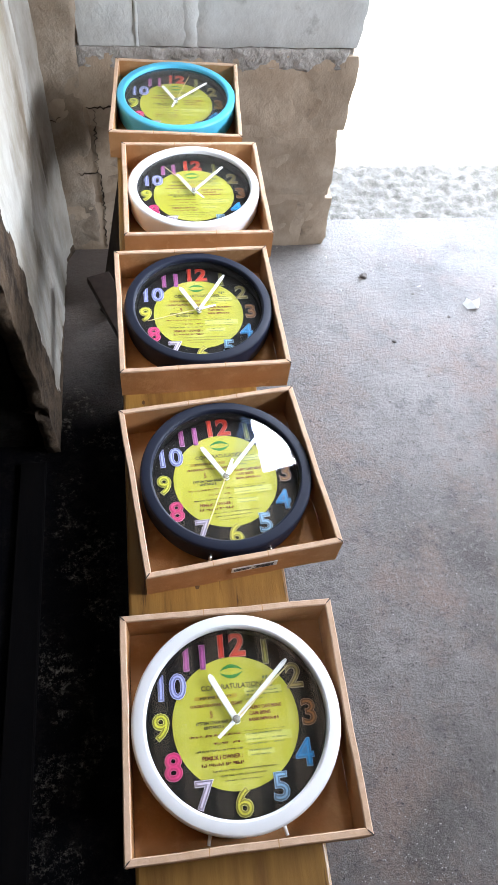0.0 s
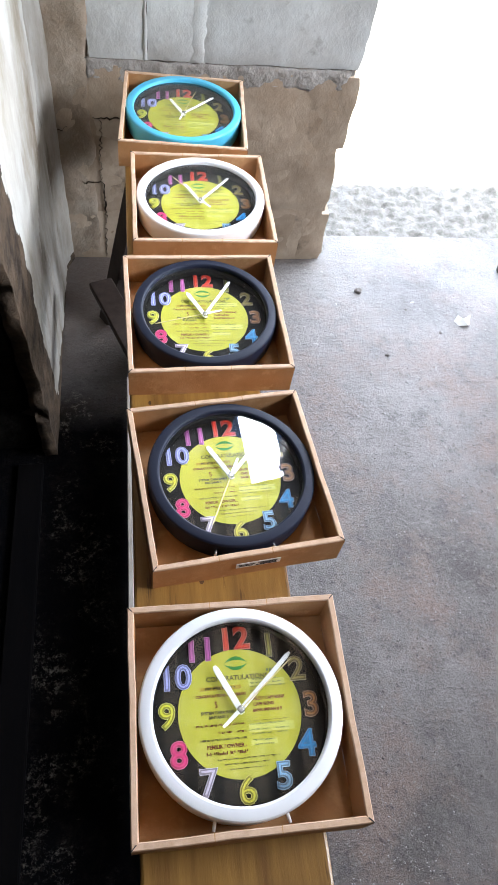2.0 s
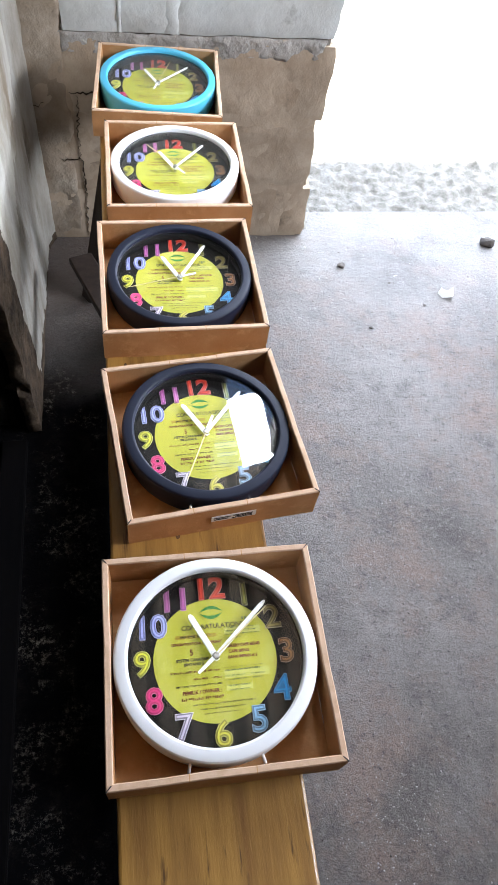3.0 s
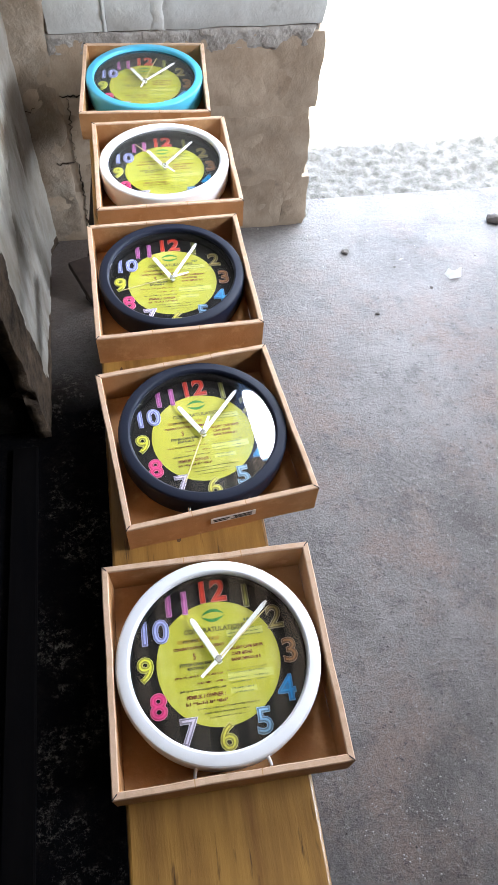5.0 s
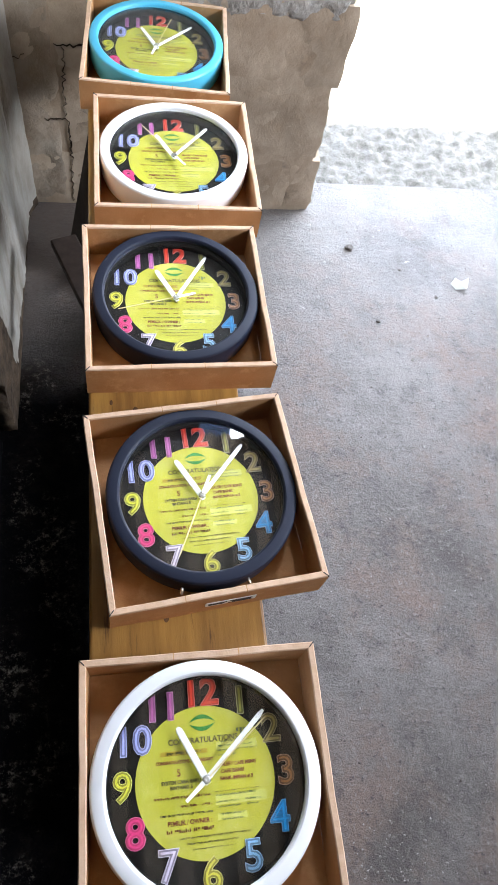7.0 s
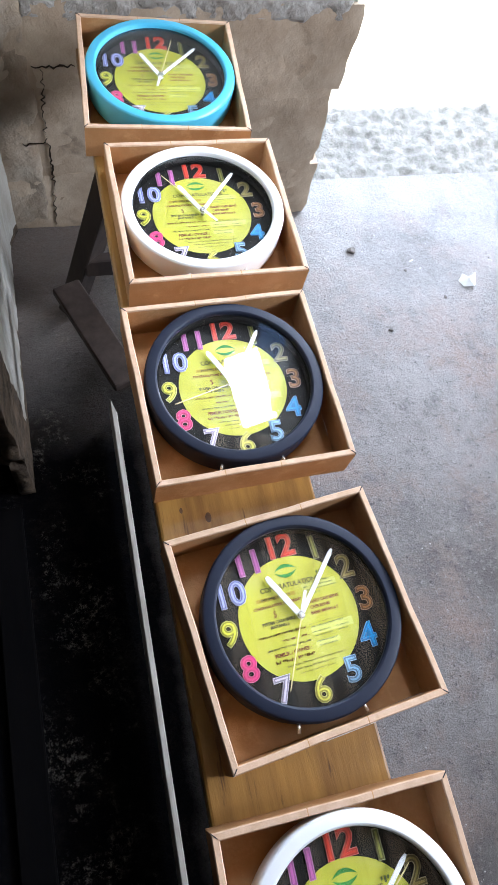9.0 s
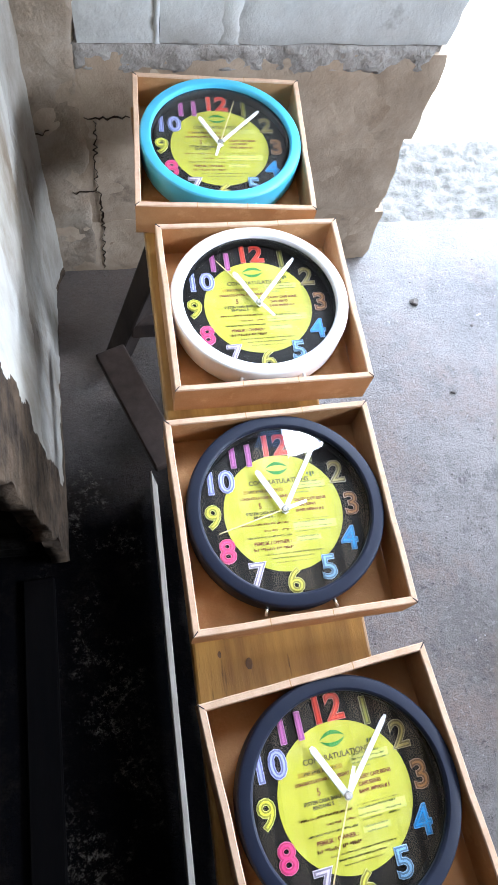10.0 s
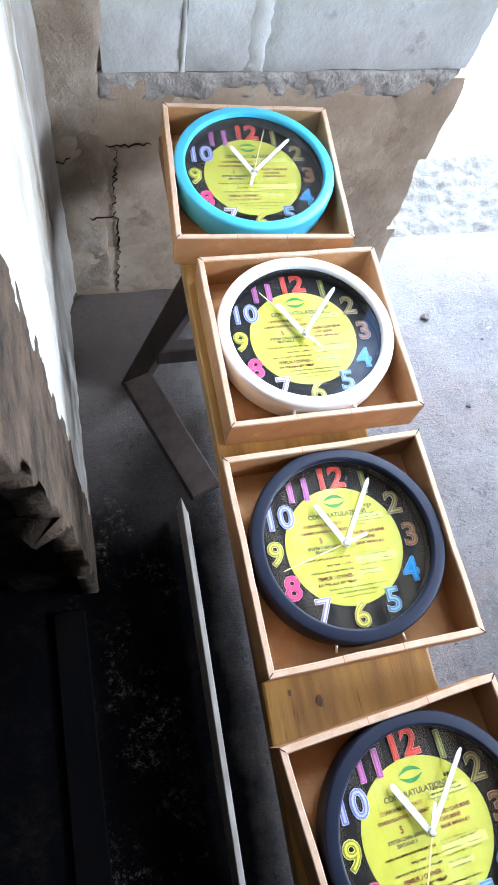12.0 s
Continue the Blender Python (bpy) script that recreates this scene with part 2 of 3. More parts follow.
# ---- mesh helpers ----
def mesh_of(name, bm, mat, smooth=False):
    me = bpy.data.meshes.new(name)
    bmesh.ops.recalc_face_normals(bm, faces=bm.faces)
    bm.to_mesh(me)
    bm.free()
    me.materials.append(mat)
    if smooth:
        for f in me.polygons:
            f.use_smooth = True
    return me


def part(name, me, parent, label="", at=None):
    ob = new(name, me)
    ob.parent = parent
    if at is not None:
        ob.matrix_basis = at
    if label:
        tagged(ob, label)
    return ob


def thing(name, label, category, m, group="", kind=""):
    ob = new(name)
    ob.empty_display_size = 0.05
    ob.matrix_basis = m
    return tagged(ob, label, category, group, kind)


def box_bm(x0, x1, y0, y1, z0, z1, bevel=0.0, seg=1):
    bm = bmesh.new()
    bmesh.ops.create_cube(bm, size=1)
    bmesh.ops.scale(bm, vec=(x1 - x0, y1 - y0, z1 - z0), verts=bm.verts)
    bmesh.ops.translate(bm, vec=((x0 + x1) / 2, (y0 + y1) / 2, (z0 + z1) / 2), verts=bm.verts)
    if bevel:
        bmesh.ops.bevel(bm, geom=bm.edges[:], offset=bevel, segments=seg, affect="EDGES", profile=0.5)
    return bm


def lathe_bm(profile, steps=72):
    """A closed ring of (radius, height) points turned about z."""
    bm = bmesh.new()
    rings = []
    for k in range(steps):
        a = 2 * math.pi * k / steps
        rings.append([bm.verts.new((r * math.cos(a), r * math.sin(a), z)) for r, z in profile])
    for k in range(steps):
        a, b = rings[k], rings[(k + 1) % steps]
        for i in range(len(profile)):
            j = (i + 1) % len(profile)
            bm.faces.new((a[i], b[i], b[j], a[j]))
    return bm


def disc_bm(r, z0, z1, steps=72, bevel=0.0):
    bm = bmesh.new()
    bmesh.ops.create_cone(bm, cap_ends=True, segments=steps, radius1=r, radius2=r, depth=z1 - z0)
    bmesh.ops.translate(bm, vec=(0, 0, (z0 + z1) / 2), verts=bm.verts)
    return bm


def roughen(bm, amount, scale, seed=0.0, axis=None):
    for v in bm.verts:
        d = noise.noise_vector(v.co * scale + Vector((seed, seed * 1.7, seed * 0.3))) * amount
        if axis is not None:
            d = Vector([d[k] if k == axis else 0 for k in range(3)])
        v.co += d


def grid_slab_bm(x0, x1, z0, z1, depth, nx, nz, amount, scale, seed):
    """An upright slab whose front (towards -y, at y = 0) is uneven; back at y = depth."""
    bm = bmesh.new()
    rows = []
    for j in range(nz + 1):
        row = []
        for i in range(nx + 1):
            p = Vector((x0 + (x1 - x0) * i / nx, 0, z0 + (z1 - z0) * j / nz))
            e = noise.noise_vector(p * scale + Vector((seed, 0, seed * 2)))
            f = noise.noise(p * scale * 3.7 + Vector((0, seed, 0)))
            border = i in (0, nx) or j in (0, nz)
            p.y = (e.y + 0.4 * f) * amount + (amount * 0.8 if border else 0)
            if border:
                p.x += e.x * amount * 1.2
                p.z += e.z * amount * 0.8
            row.append(bm.verts.new(p))
        rows.append(row)
    for j in range(nz):
        for i in range(nx):
            bm.faces.new((rows[j][i], rows[j][i + 1], rows[j + 1][i + 1], rows[j + 1][i]))
    ring = rows[0] + [rows[j][nx] for j in range(1, nz + 1)] + rows[nz][-2::-1] + [rows[j][0] for j in range(nz - 1, 0, -1)]
    back = [bm.verts.new((v.co.x, depth, v.co.z)) for v in ring]
    for k in range(len(ring)):
        q = (k + 1) % len(ring)
        bm.faces.new((ring[q], ring[k], back[k], back[q]))
    bm.faces.new(back)
    return bm


def slab_mesh(name, bm, mat):
    me = mesh_of(name, bm, mat, True)
    me.set_sharp_from_angle(angle=radians(62))
    return me


def text_mesh(name, text, size, mat, extrude=0.0001, offset=0.0, align="CENTER", squeeze=1.0):
    cu = bpy.data.curves.new(name, "FONT")
    cu.body, cu.size, cu.extrude, cu.offset, cu.resolution_u = text, size, extrude, offset, 3
    cu.align_x, cu.align_y = align, "CENTER"
    ob = bpy.data.objects.new(name, cu)
    scene.collection.objects.link(ob)
    me = bpy.data.meshes.new_from_object(ob.evaluated_get(bpy.context.evaluated_depsgraph_get()))
    bpy.data.objects.remove(ob)
    bpy.data.curves.remove(cu)
    me.name = name
    me.transform(Matrix.Diagonal((squeeze, 1, 1, 1)))
    me.materials.clear()
    me.materials.append(mat)
    return me


# ---- the setting ----
FLOOR_EDGE = 1.625
floor_bm = bmesh.new()
bmesh.ops.create_grid(floor_bm, x_segments=2, y_segments=2, size=0.5)
bmesh.ops.scale(floor_bm, vec=(5.2, 4.225, 1), verts=floor_bm.verts)
bmesh.ops.translate(floor_bm, vec=(0, FLOOR_EDGE - 4.225 / 2, 0), verts=floor_bm.verts)
bmesh.ops.solidify(floor_bm, geom=floor_bm.faces[:], thickness=0.08)
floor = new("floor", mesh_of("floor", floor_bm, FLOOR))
tagged(floor, "worn grey cement floor, shade and dirt beside the bench painted black", "floor", kind="structure")

# back wall: mortar core with blocks laid in courses, ending at the doorway
WALL_Y = 1.510
DOOR_X0, DOOR_X1 = 0.47, 1.75
core = box_bm(-2.5, DOOR_X0 - 0.014, WALL_Y + 0.008, WALL_Y + 0.098, -0.05, 1.95)
wall_back = new("wall_back", mesh_of("wall_back", core, MORTAR))
tagged(wall_back, "bare grey concrete block wall beside the bright doorway", "wall", kind="structure")
upper = new("wall_upper", mesh_of("wall_upper", box_bm(-2.5, 0.36, WALL_Y + 0.004, WALL_Y + 0.10, 1.95, 2.8), UNSEEN_DIM))
tagged(upper, "unseen upper part of the block wall", "wall", kind="structure")
lintel = new("wall_lintel", mesh_of("wall_lintel", box_bm(0.64, 2.5, WALL_Y + 0.004, WALL_Y + 0.10, 2.02, 2.8), UNSEEN_DIM))
tagged(lintel, "unseen block wall added above the doorway", "wall", kind="structure")
pier = new("wall_pier", mesh_of("wall_pier", box_bm(DOOR_X1, 2.5, WALL_Y + 0.004, WALL_Y + 0.10, -0.05, 2.02), MORTAR))
tagged(pier, "unseen block wall added beyond the doorway", "wall", kind="structure")
# walls out of view, added to close the room and keep it dim
wall_side = [("wall_side_low", (2.4, 2.5, -2.6, WALL_Y + 0.1, -0.05, 1.75)), ("wall_side_high", (2.4, 2.5, -2.6, WALL_Y + 0.1, 2.35, 2.8)),
             ("wall_side_back", (2.4, 2.5, 0.8, WALL_Y + 0.1, 1.75, 2.35)), ("wall_side_front", (2.4, 2.5, -2.6, -0.5, 1.75, 2.35)),
             ("wall_front", (-2.5, 2.5, -2.7, -2.6, -0.05, 2.8)), ("wall_far_left", (-2.6, -2.5, -2.7, WALL_Y + 0.1, -0.05, 2.8))]
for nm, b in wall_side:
    w = new(nm, mesh_of(nm, box_bm(*b), UNSEEN_DIM))
    tagged(w, "unseen plain block wall added to close the room", "wall", kind="structure")

COURSES = [(-0.01, 0.178, (-0.40, 0.05, 0.385, 0.480)), (0.184, 0.388, (-0.40, -0.215, 0.11, 0.463)), (0.394, 0.596, (-0.215, -0.075, 0.335, 0.474)),
           (0.610, 0.803, (-0.207, -0.070, 0.052, 0.468)), (0.822, 1.020, (-0.207, -0.070, 0.205, 0.470)), (1.028, 1.225, (-0.39, 0.06, 0.468)),
           (1.232, 1.430, (-0.39, -0.15, 0.25, 0.468)), (1.436, 1.634, (-0.39, 0.05, 0.468)), (1.640, 1.838, (-0.39, -0.15, 0.25, 0.468)), (1.842, 1.948, (-0.39, 0.05, 0.468))]
seed = 1.0
for ci, (z0, z1, xs) in enumerate(COURSES):
    for k in range(len(xs) - 1):
        seed += 3.7
        x0, x1 = xs[k] + 0.004, xs[k + 1] - (0.004 if k < len(xs) - 2 else 0)
        last = k == len(xs) - 2
        bm = grid_slab_bm(x0, x1, z0 + 0.002, z1 - 0.002, 0.097, max(5, int((x1 - x0) / 0.022)), 9, 0.0055 if last else 0.0038, 13, seed)
        if last:
            for v in bm.verts:
                if v.co.x > x1 - 0.03:
                    v.co.x += 0.020 * noise.noise(Vector((0, v.co.y * 3, v.co.z * 9 + 2.0))) + 0.004 * noise.noise(Vector((4, v.co.y * 9, v.co.z * 45))) - 0.02 * max(0, abs((v.co.z - z0) / (z1 - z0) - 0.5) - 0.32)
        b = part("block", slab_mesh("block", bm, STAINED if z0 < 0.5 else (BLOCK if z0 < 1.02 else UNSEEN_DIM)), wall_back, at=pose(0, WALL_Y - 0.003, 0))
part("joint_fill", slab_mesh("joint_fill", grid_slab_bm(-0.30, 0.455, -0.01, 0.56, 0.05, 40, 30, 0.0022, 25, 4.0), STAINED), wall_back, at=pose(0, WALL_Y - 0.0012, 0))
heap = bmesh.new()
bmesh.ops.create_grid(heap, x_segments=18, y_segments=22, size=0.5)
for v in heap.verts:
    u, w = v.co.x + 0.5, v.co.y + 0.5
    p = Vector((0.455 + 0.085 * u, WALL_Y + 0.004 + 0.15 * w, 0.0))
    lift = (1 - u) ** 1.6 * (0.05 + 0.11 * w) * (0.25 + 0.75 * min(1.0, w * 5))
    v.co = p + Vector((0, 0, -0.02 + lift + (0.010 * noise.noise(p * 60) + 0.008 * noise.noise(p * 110)) * (0.4 + w)))
bmesh.ops.solidify(heap, geom=heap.faces[:], thickness=0.02)
part("mortar_heap", mesh_of("mortar_heap", heap, APRON, True), wall_back, "rough mortar swept against the foot of the doorway")
# rough mortar band under the ledge and smeared mortar between the courses
for x0, x1, z0, z1, amp in ((-0.215, 0.445, 0.556, 0.609, 0.0065), (-0.21, 0.465, 0.793, 0.829, 0.0075), (0.034, 0.074, 0.61, 0.80, 0.0045), (-0.0745, -0.0655, 0.61, 1.02, 0.0035)):
    nx, nz = max(3, int((x1 - x0) / 0.008)), max(3, int((z1 - z0) / 0.008))
    seed += 2.0
    part("mortar_band", slab_mesh("mortar_band", grid_slab_bm(x0, x1, z0, z1, 0.05, nx, nz, amp, 45, seed), MORTAR if z0 < 0.6 else BLOCK), wall_back, at=pose(0, WALL_Y - 0.0035, 0))
part("plaster_smear", slab_mesh("plaster_smear", grid_slab_bm(-0.42, -0.203, -0.01, 2.2, 0.05, 18, 160, 0.010, 13, 8.0), PLASTER), wall_back, "brownish smeared plaster in the corner", pose(0, WALL_Y - 0.006, 0))



def crack_mesh(x0, z0, x1, z1, width, seed):
    """A jagged crack between two points of the wall face, its inner shade put in as dark colour."""
    rnd = random.Random(seed)
    bm = bmesh.new()
    n = max(5, int(math.hypot(x1 - x0, z1 - z0) / 0.007))
    side = Vector((-(z1 - z0), 0, x1 - x0)).normalized()
    rows = []
    for k in range(n + 1):
        u = k / n
        mid = Vector((x0 + (x1 - x0) * u, 0, z0 + (z1 - z0) * u)) + side * rnd.uniform(-0.005, 0.005)
        w = width * math.sin(math.pi * min(0.97, max(0.03, u))) * rnd.uniform(0.3, 1.3)
        rows.append([bm.verts.new(mid - side * w), bm.verts.new(mid + Vector((0, 0.003, 0))), bm.verts.new(mid + side * w)])
    for a, b in zip(rows, rows[1:]):
        bm.faces.new((a[0], b[0], b[1], a[1]))
        bm.faces.new((a[1], b[1], b[2], a[2]))
    bmesh.ops.solidify(bm, geom=bm.faces[:], thickness=0.002)
    return mesh_of("crack", bm, ROUGH_AND_SHADE)


CRACKS = [(-0.205, 0.459, -0.120, 0.462, 0.0026), (-0.185, 0.455, -0.195, 0.30, 0.0018), (-0.245, 0.268, -0.195, 0.272, 0.0016), (-0.192, 0.30, -0.188, 0.13, 0.0026),
          (-0.19, 0.13, -0.197, 0.01, 0.0014), (-0.31, 0.42, -0.27, 0.43, 0.001)]
for k, (x0, z0, x1, z1, w) in enumerate(CRACKS):
    part("crack", crack_mesh(x0, z0, x1, z1, w, k), wall_back, at=pose(0, WALL_Y - 0.0065, 0))

# partition: whitewashed wall on the dark side of the bench, with a broken end
LW_X, LW_Y0 = -0.345, 0.765
lw = bmesh.new()
rows = []
NY, NZ = 190, 240


def crack_y(z):
    """Where the long crack runs, a hand from the corner."""
    return 1.405 + 0.014 * noise.noise(Vector((7.0, 0, z * 4))) + 0.008 * noise.noise(Vector((3.0, 0, z * 17)))


for j in range(NZ + 1):
    z = -0.02 + 2.8 * j / NZ
    row = []
    for i in range(NY + 1):
        y_end = LW_Y0 + 0.02 - 0.03 * z - 0.1 * min(z, 1.2) ** 2
        y = y_end + (WALL_Y + 0.005 - y_end) * i / NY
        q = Vector((0.0, y, z))
        dx = 0.0022 * noise.noise(q * 4) + 0.0022 * noise.noise(q * 19 + Vector((3, 1, 2))) + 0.0016 * noise.noise(q * 47)
        dx -= 0.009 * math.exp(-((y - crack_y(z)) / 0.0045) ** 2)
        dx += 0.025 * max(0.0, (y - 1.42) / 0.09) ** 2
        edge = 0.014 * noise.noise(Vector((0, 4.2, z * 9))) + 0.007 * noise.noise(Vector((0, 1.2, z * 31))) if i == 0 else 0
        row.append(lw.verts.new((LW_X - 0.012 * z + dx, y + edge, z)))
    rows.append(row)
for j in range(NZ):
    for i in range(NY):
        lw.faces.new((rows[j][i], rows[j][i + 1], rows[j + 1][i + 1], rows[j + 1][i]))
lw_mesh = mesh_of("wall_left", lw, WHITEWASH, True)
lw_mesh.materials.append(ROUGH_AND_SHADE)
lw_mesh.materials.append(GREY_SHADE)
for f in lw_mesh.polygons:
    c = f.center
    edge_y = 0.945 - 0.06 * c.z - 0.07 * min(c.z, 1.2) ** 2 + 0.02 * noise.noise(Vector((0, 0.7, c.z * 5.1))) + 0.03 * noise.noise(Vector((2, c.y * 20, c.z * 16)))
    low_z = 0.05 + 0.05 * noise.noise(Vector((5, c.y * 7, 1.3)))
    # broken plaster at end and foot; the same dark colour paints the crack's shade
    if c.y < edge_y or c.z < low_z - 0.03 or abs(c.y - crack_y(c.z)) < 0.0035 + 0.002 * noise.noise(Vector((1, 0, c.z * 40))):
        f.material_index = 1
    # grey plaster past the crack; below the sloping line it paints the bench's shadow
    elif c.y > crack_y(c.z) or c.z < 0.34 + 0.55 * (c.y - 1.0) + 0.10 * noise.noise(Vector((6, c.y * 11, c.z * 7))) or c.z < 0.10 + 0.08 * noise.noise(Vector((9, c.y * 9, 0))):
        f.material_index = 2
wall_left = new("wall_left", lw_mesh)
tagged(wall_left, "whitewashed plaster partition, stained, with a broken end and painted bench shadow", "wall", kind="structure")
sol = wall_left.modifiers.new("thick", "SOLIDIFY")
sol.thickness, sol.offset = 0.03, -1
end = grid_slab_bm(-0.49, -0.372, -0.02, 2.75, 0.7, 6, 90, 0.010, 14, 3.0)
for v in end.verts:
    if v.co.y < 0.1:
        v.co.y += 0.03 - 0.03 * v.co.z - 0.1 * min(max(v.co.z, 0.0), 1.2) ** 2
# end face turned from the daylight: its shade is in the near-black colour
wl_end = new("wall_left_core", mesh_of("wall_left_core", end, SHADED_END))
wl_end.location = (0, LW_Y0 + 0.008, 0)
tagged(wl_end, "rough broken end of the partition, its shade painted black", "wall", kind="structure")

# nearly black timber: the darkness on this side is put in its colour
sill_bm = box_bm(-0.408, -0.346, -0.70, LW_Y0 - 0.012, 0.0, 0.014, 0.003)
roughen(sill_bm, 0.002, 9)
sill = new("trim_sill", mesh_of("trim_sill", sill_bm, SHADEWOOD))
tagged(sill, "timber sill, painted black for shade, on the floor in line with the partition", "sill", kind="structure")

# ceiling with boards
cb = bmesh.new()
x = -2.5
k = 0
while x < 2.5:
    w = 0.10 + 0.03 * ((k * 37) % 5) / 5
    sub = box_bm(x, x + w * 0.55, -2.7, WALL_Y + 0.1, 2.8 + 0.012 * (k % 2), 2.84)
    tmp = bpy.data.meshes.new("board")
    sub.to_mesh(tmp)
    sub.free()
    cb.from_mesh(tmp)
    bpy.data.meshes.remove(tmp)
    x += w
    k += 1
ceiling = new("ceiling", mesh_of("ceiling", cb, CEILWOOD))
tagged(ceiling, "brown wooden board ceiling", "ceiling", kind="structure")
roof = new("roof", mesh_of("roof", box_bm(-2.7, 2.7, -2.8, WALL_Y + 0.12, 2.86, 2.9), OLDWOOD))
tagged(roof, "plain roof over the boards", "roof", kind="structure")

# outside: broken concrete apron, then pale sunlit yard to the horizon
ap = bmesh.new()
NX, NA = 150, 44
grid = []
for j in range(NA + 1):
    row = []
    for i in range(NX + 1):
        p = Vector((0.30 + 1.7 * i / NX, FLOOR_EDGE + 0.001 + 0.5 * j / NA, 0))
        h = -0.012 + 0.016 * noise.noise(p * 22) + 0.012 * noise.noise(p * 55 + Vector((2, 5, 1))) - 0.02 * j / NA
        if j == 0:
            h = min(h, -0.004)
            p.y += 0.0
        row.append(ap.verts.new((p.x, p.y, h)))
    grid.append(row)
for j in range(NA):
    for i in range(NX):
        ap.faces.new((grid[j][i], grid[j][i + 1], grid[j + 1][i + 1], grid[j + 1][i]))
apron = new("pavement", mesh_of("pavement", ap, APRON, True))
tagged(apron, "rough broken concrete apron outside the doorway", "pavement", kind="structure")
gb = bmesh.new()
bmesh.ops.create_grid(gb, x_segments=4, y_segments=4, size=400)
bmesh.ops.translate(gb, vec=(0, 0, -0.075), verts=gb.verts)
ground = new("ground", mesh_of("ground", gb, SAND))
tagged(ground, "pale sunlit yard outside", "ground", kind="structure")


# ---- bench ----
def beam_mesh(name, a, b, w, d, mat):
    """A squared timber from a to b."""
    a, b = Vector(a), Vector(b)
    bm = box_bm(-w / 2, w / 2, -d / 2, d / 2, 0, (b - a).length, 0.003)
    rot = (b - a).to_track_quat("Z", "Y").to_matrix().to_4x4()
    bmesh.ops.transform(bm, matrix=Matrix.Translation(a) @ rot, verts=bm.verts)
    return mesh_of(name, bm, mat)


BENCH_Z = 0.581
bench = thing("wooden_bench", "narrow varnished wooden bench with splayed legs on the cement floor", "bench", pose(0, 0, 0))
top = box_bm(-0.124, 0.095, -0.75, 1.40, BENCH_Z - 0.032, BENCH_Z, 0.004, 2)
part("seat_plank", mesh_of("seat_plank", top, BENCH), bench, "yellow-brown varnished plank with knots")
plank = bench.children[0]
for kx, ky, kr in ((-0.058, 0.49, 0.0055), (-0.092, 0.505, 0.003), (-0.03, 0.19, 0.004), (0.045, -0.27, 0.006), (-0.075, -0.23, 0.005), (0.01, -0.33, 0.004)):
    kb = disc_bm(kr, -0.004, 0.0005, 18)
    bmesh.ops.scale(kb, vec=(0.75, 1.3, 1), verts=kb.verts)
    roughen(kb, 0.0008, 160, kx * 30)
    part("knot", mesh_of("knot", kb, KNOT), plank, at=pose(kx, ky, BENCH_Z))
for y_top, y_foot in ((1.14, 1.22), (-0.42, -0.50)):
    for sx in (-1, 1):
        part("leg", beam_mesh("leg", (-0.015 + sx * 0.170, y_foot + (0.035 if y_top > 1 else -0.035), 0.0), (-0.015 + sx * 0.075, y_top, BENCH_Z - 0.03), 0.055, 0.04, BROWNWOOD), bench, "dark brown splayed leg")
    part("cross_rail", mesh_of("cross_rail", box_bm(-0.15, 0.12, y_top + 0.03, y_top + 0.055, 0.22, 0.27, 0.003), BROWNWOOD), bench)
part("brace", beam_mesh("brace", (-0.196, 1.120, 0.262), (-0.105, 0.87, 0.280), 0.058, 0.02, BROWNWOOD), bench, "dark brown slanting brace")
st = box_bm(-0.0055, 0.0055, -0.97, 0.0, -0.115, 0.0, 0.0015)
for v in st.verts:
    if v.co.y > -0.1 and v.co.z > -0.05:
        v.co.y -= 0.02 if v.co.x < 0 else 0.05
stretcher = part("stretcher", mesh_of("stretcher", st, PALEWOOD), bench, "pale weathered board on edge along the legs", pose(-0.1325, 0.930, 0.152, 0, 0, -0.5))


# unseen second board, added to block low daylight passing under the bench
part("stretcher", mesh_of("stretcher", box_bm(0.062, 0.078, -0.5, 1.2, 0.10, 0.24, 0.0015), BROWNWOOD), bench)


# ---- trays and clocks ----
BOX, RIM, T = 0.270, 0.060, 0.0085


def tray_wall_mesh(length):
    """A folded double cardboard wall, its top rounded over, ends mitred."""
    bm = bmesh.new()
    h = length / 2
    prof = [(0, 0), (0, RIM - 0.002), (0.0012, RIM), (T - 0.0012, RIM), (T, RIM - 0.002), (T, 0.002)]
    steps = 10
    rings = []
    for k in range(steps + 1):
        u = -1 + 2 * k / steps
        ring = []
        for y, z in prof:
            wob = 0.0012 * noise.noise(Vector((u * 2.1 + length * 9, y * 40, z * 12)))
            ring.append(bm.verts.new((u * (h - y), y + wob, z + 0.0008 * noise.noise(Vector((u * 3, 2, 1))) * (z > 0.01))))
        rings.append(ring)
    for k in range(steps):
        for i in range(len(prof) - 1):
            bm.faces.new((rings[k][i], rings[k + 1][i], rings[k + 1][i + 1], rings[k][i + 1]))
    for r in (rings[0], rings[-1]):
        bm.faces.new(r)
    me = mesh_of("tray_wall", bm, CARD)
    me.materials.append(CARD_LIT_RIM)
    # upward rim faces get paler kraft: the light they catch is in the colour
    for f in me.polygons:
        if f.center.z > RIM - 0.0015 and f.normal.z > 0.2:
            f.material_index = 1
    return me


WALL_ME = tray_wall_mesh(BOX)
BASE_ME = mesh_of("tray_base", box_bm(-BOX / 2 + T, BOX / 2 - T, -BOX / 2 + T, BOX / 2 - T, 0, 0.003), CARD)
TAB_ME = mesh_of("fold_tab", box_bm(-0.0005, 0.0005, -0.0001, T, RIM - 0.005, RIM + 0.0002), CARD)
SLIT_ME = mesh_of("corner_slit", box_bm(-0.0006, 0.0006, -0.0005, 0.0078, RIM - 0.010, RIM + 0.0006), INK)


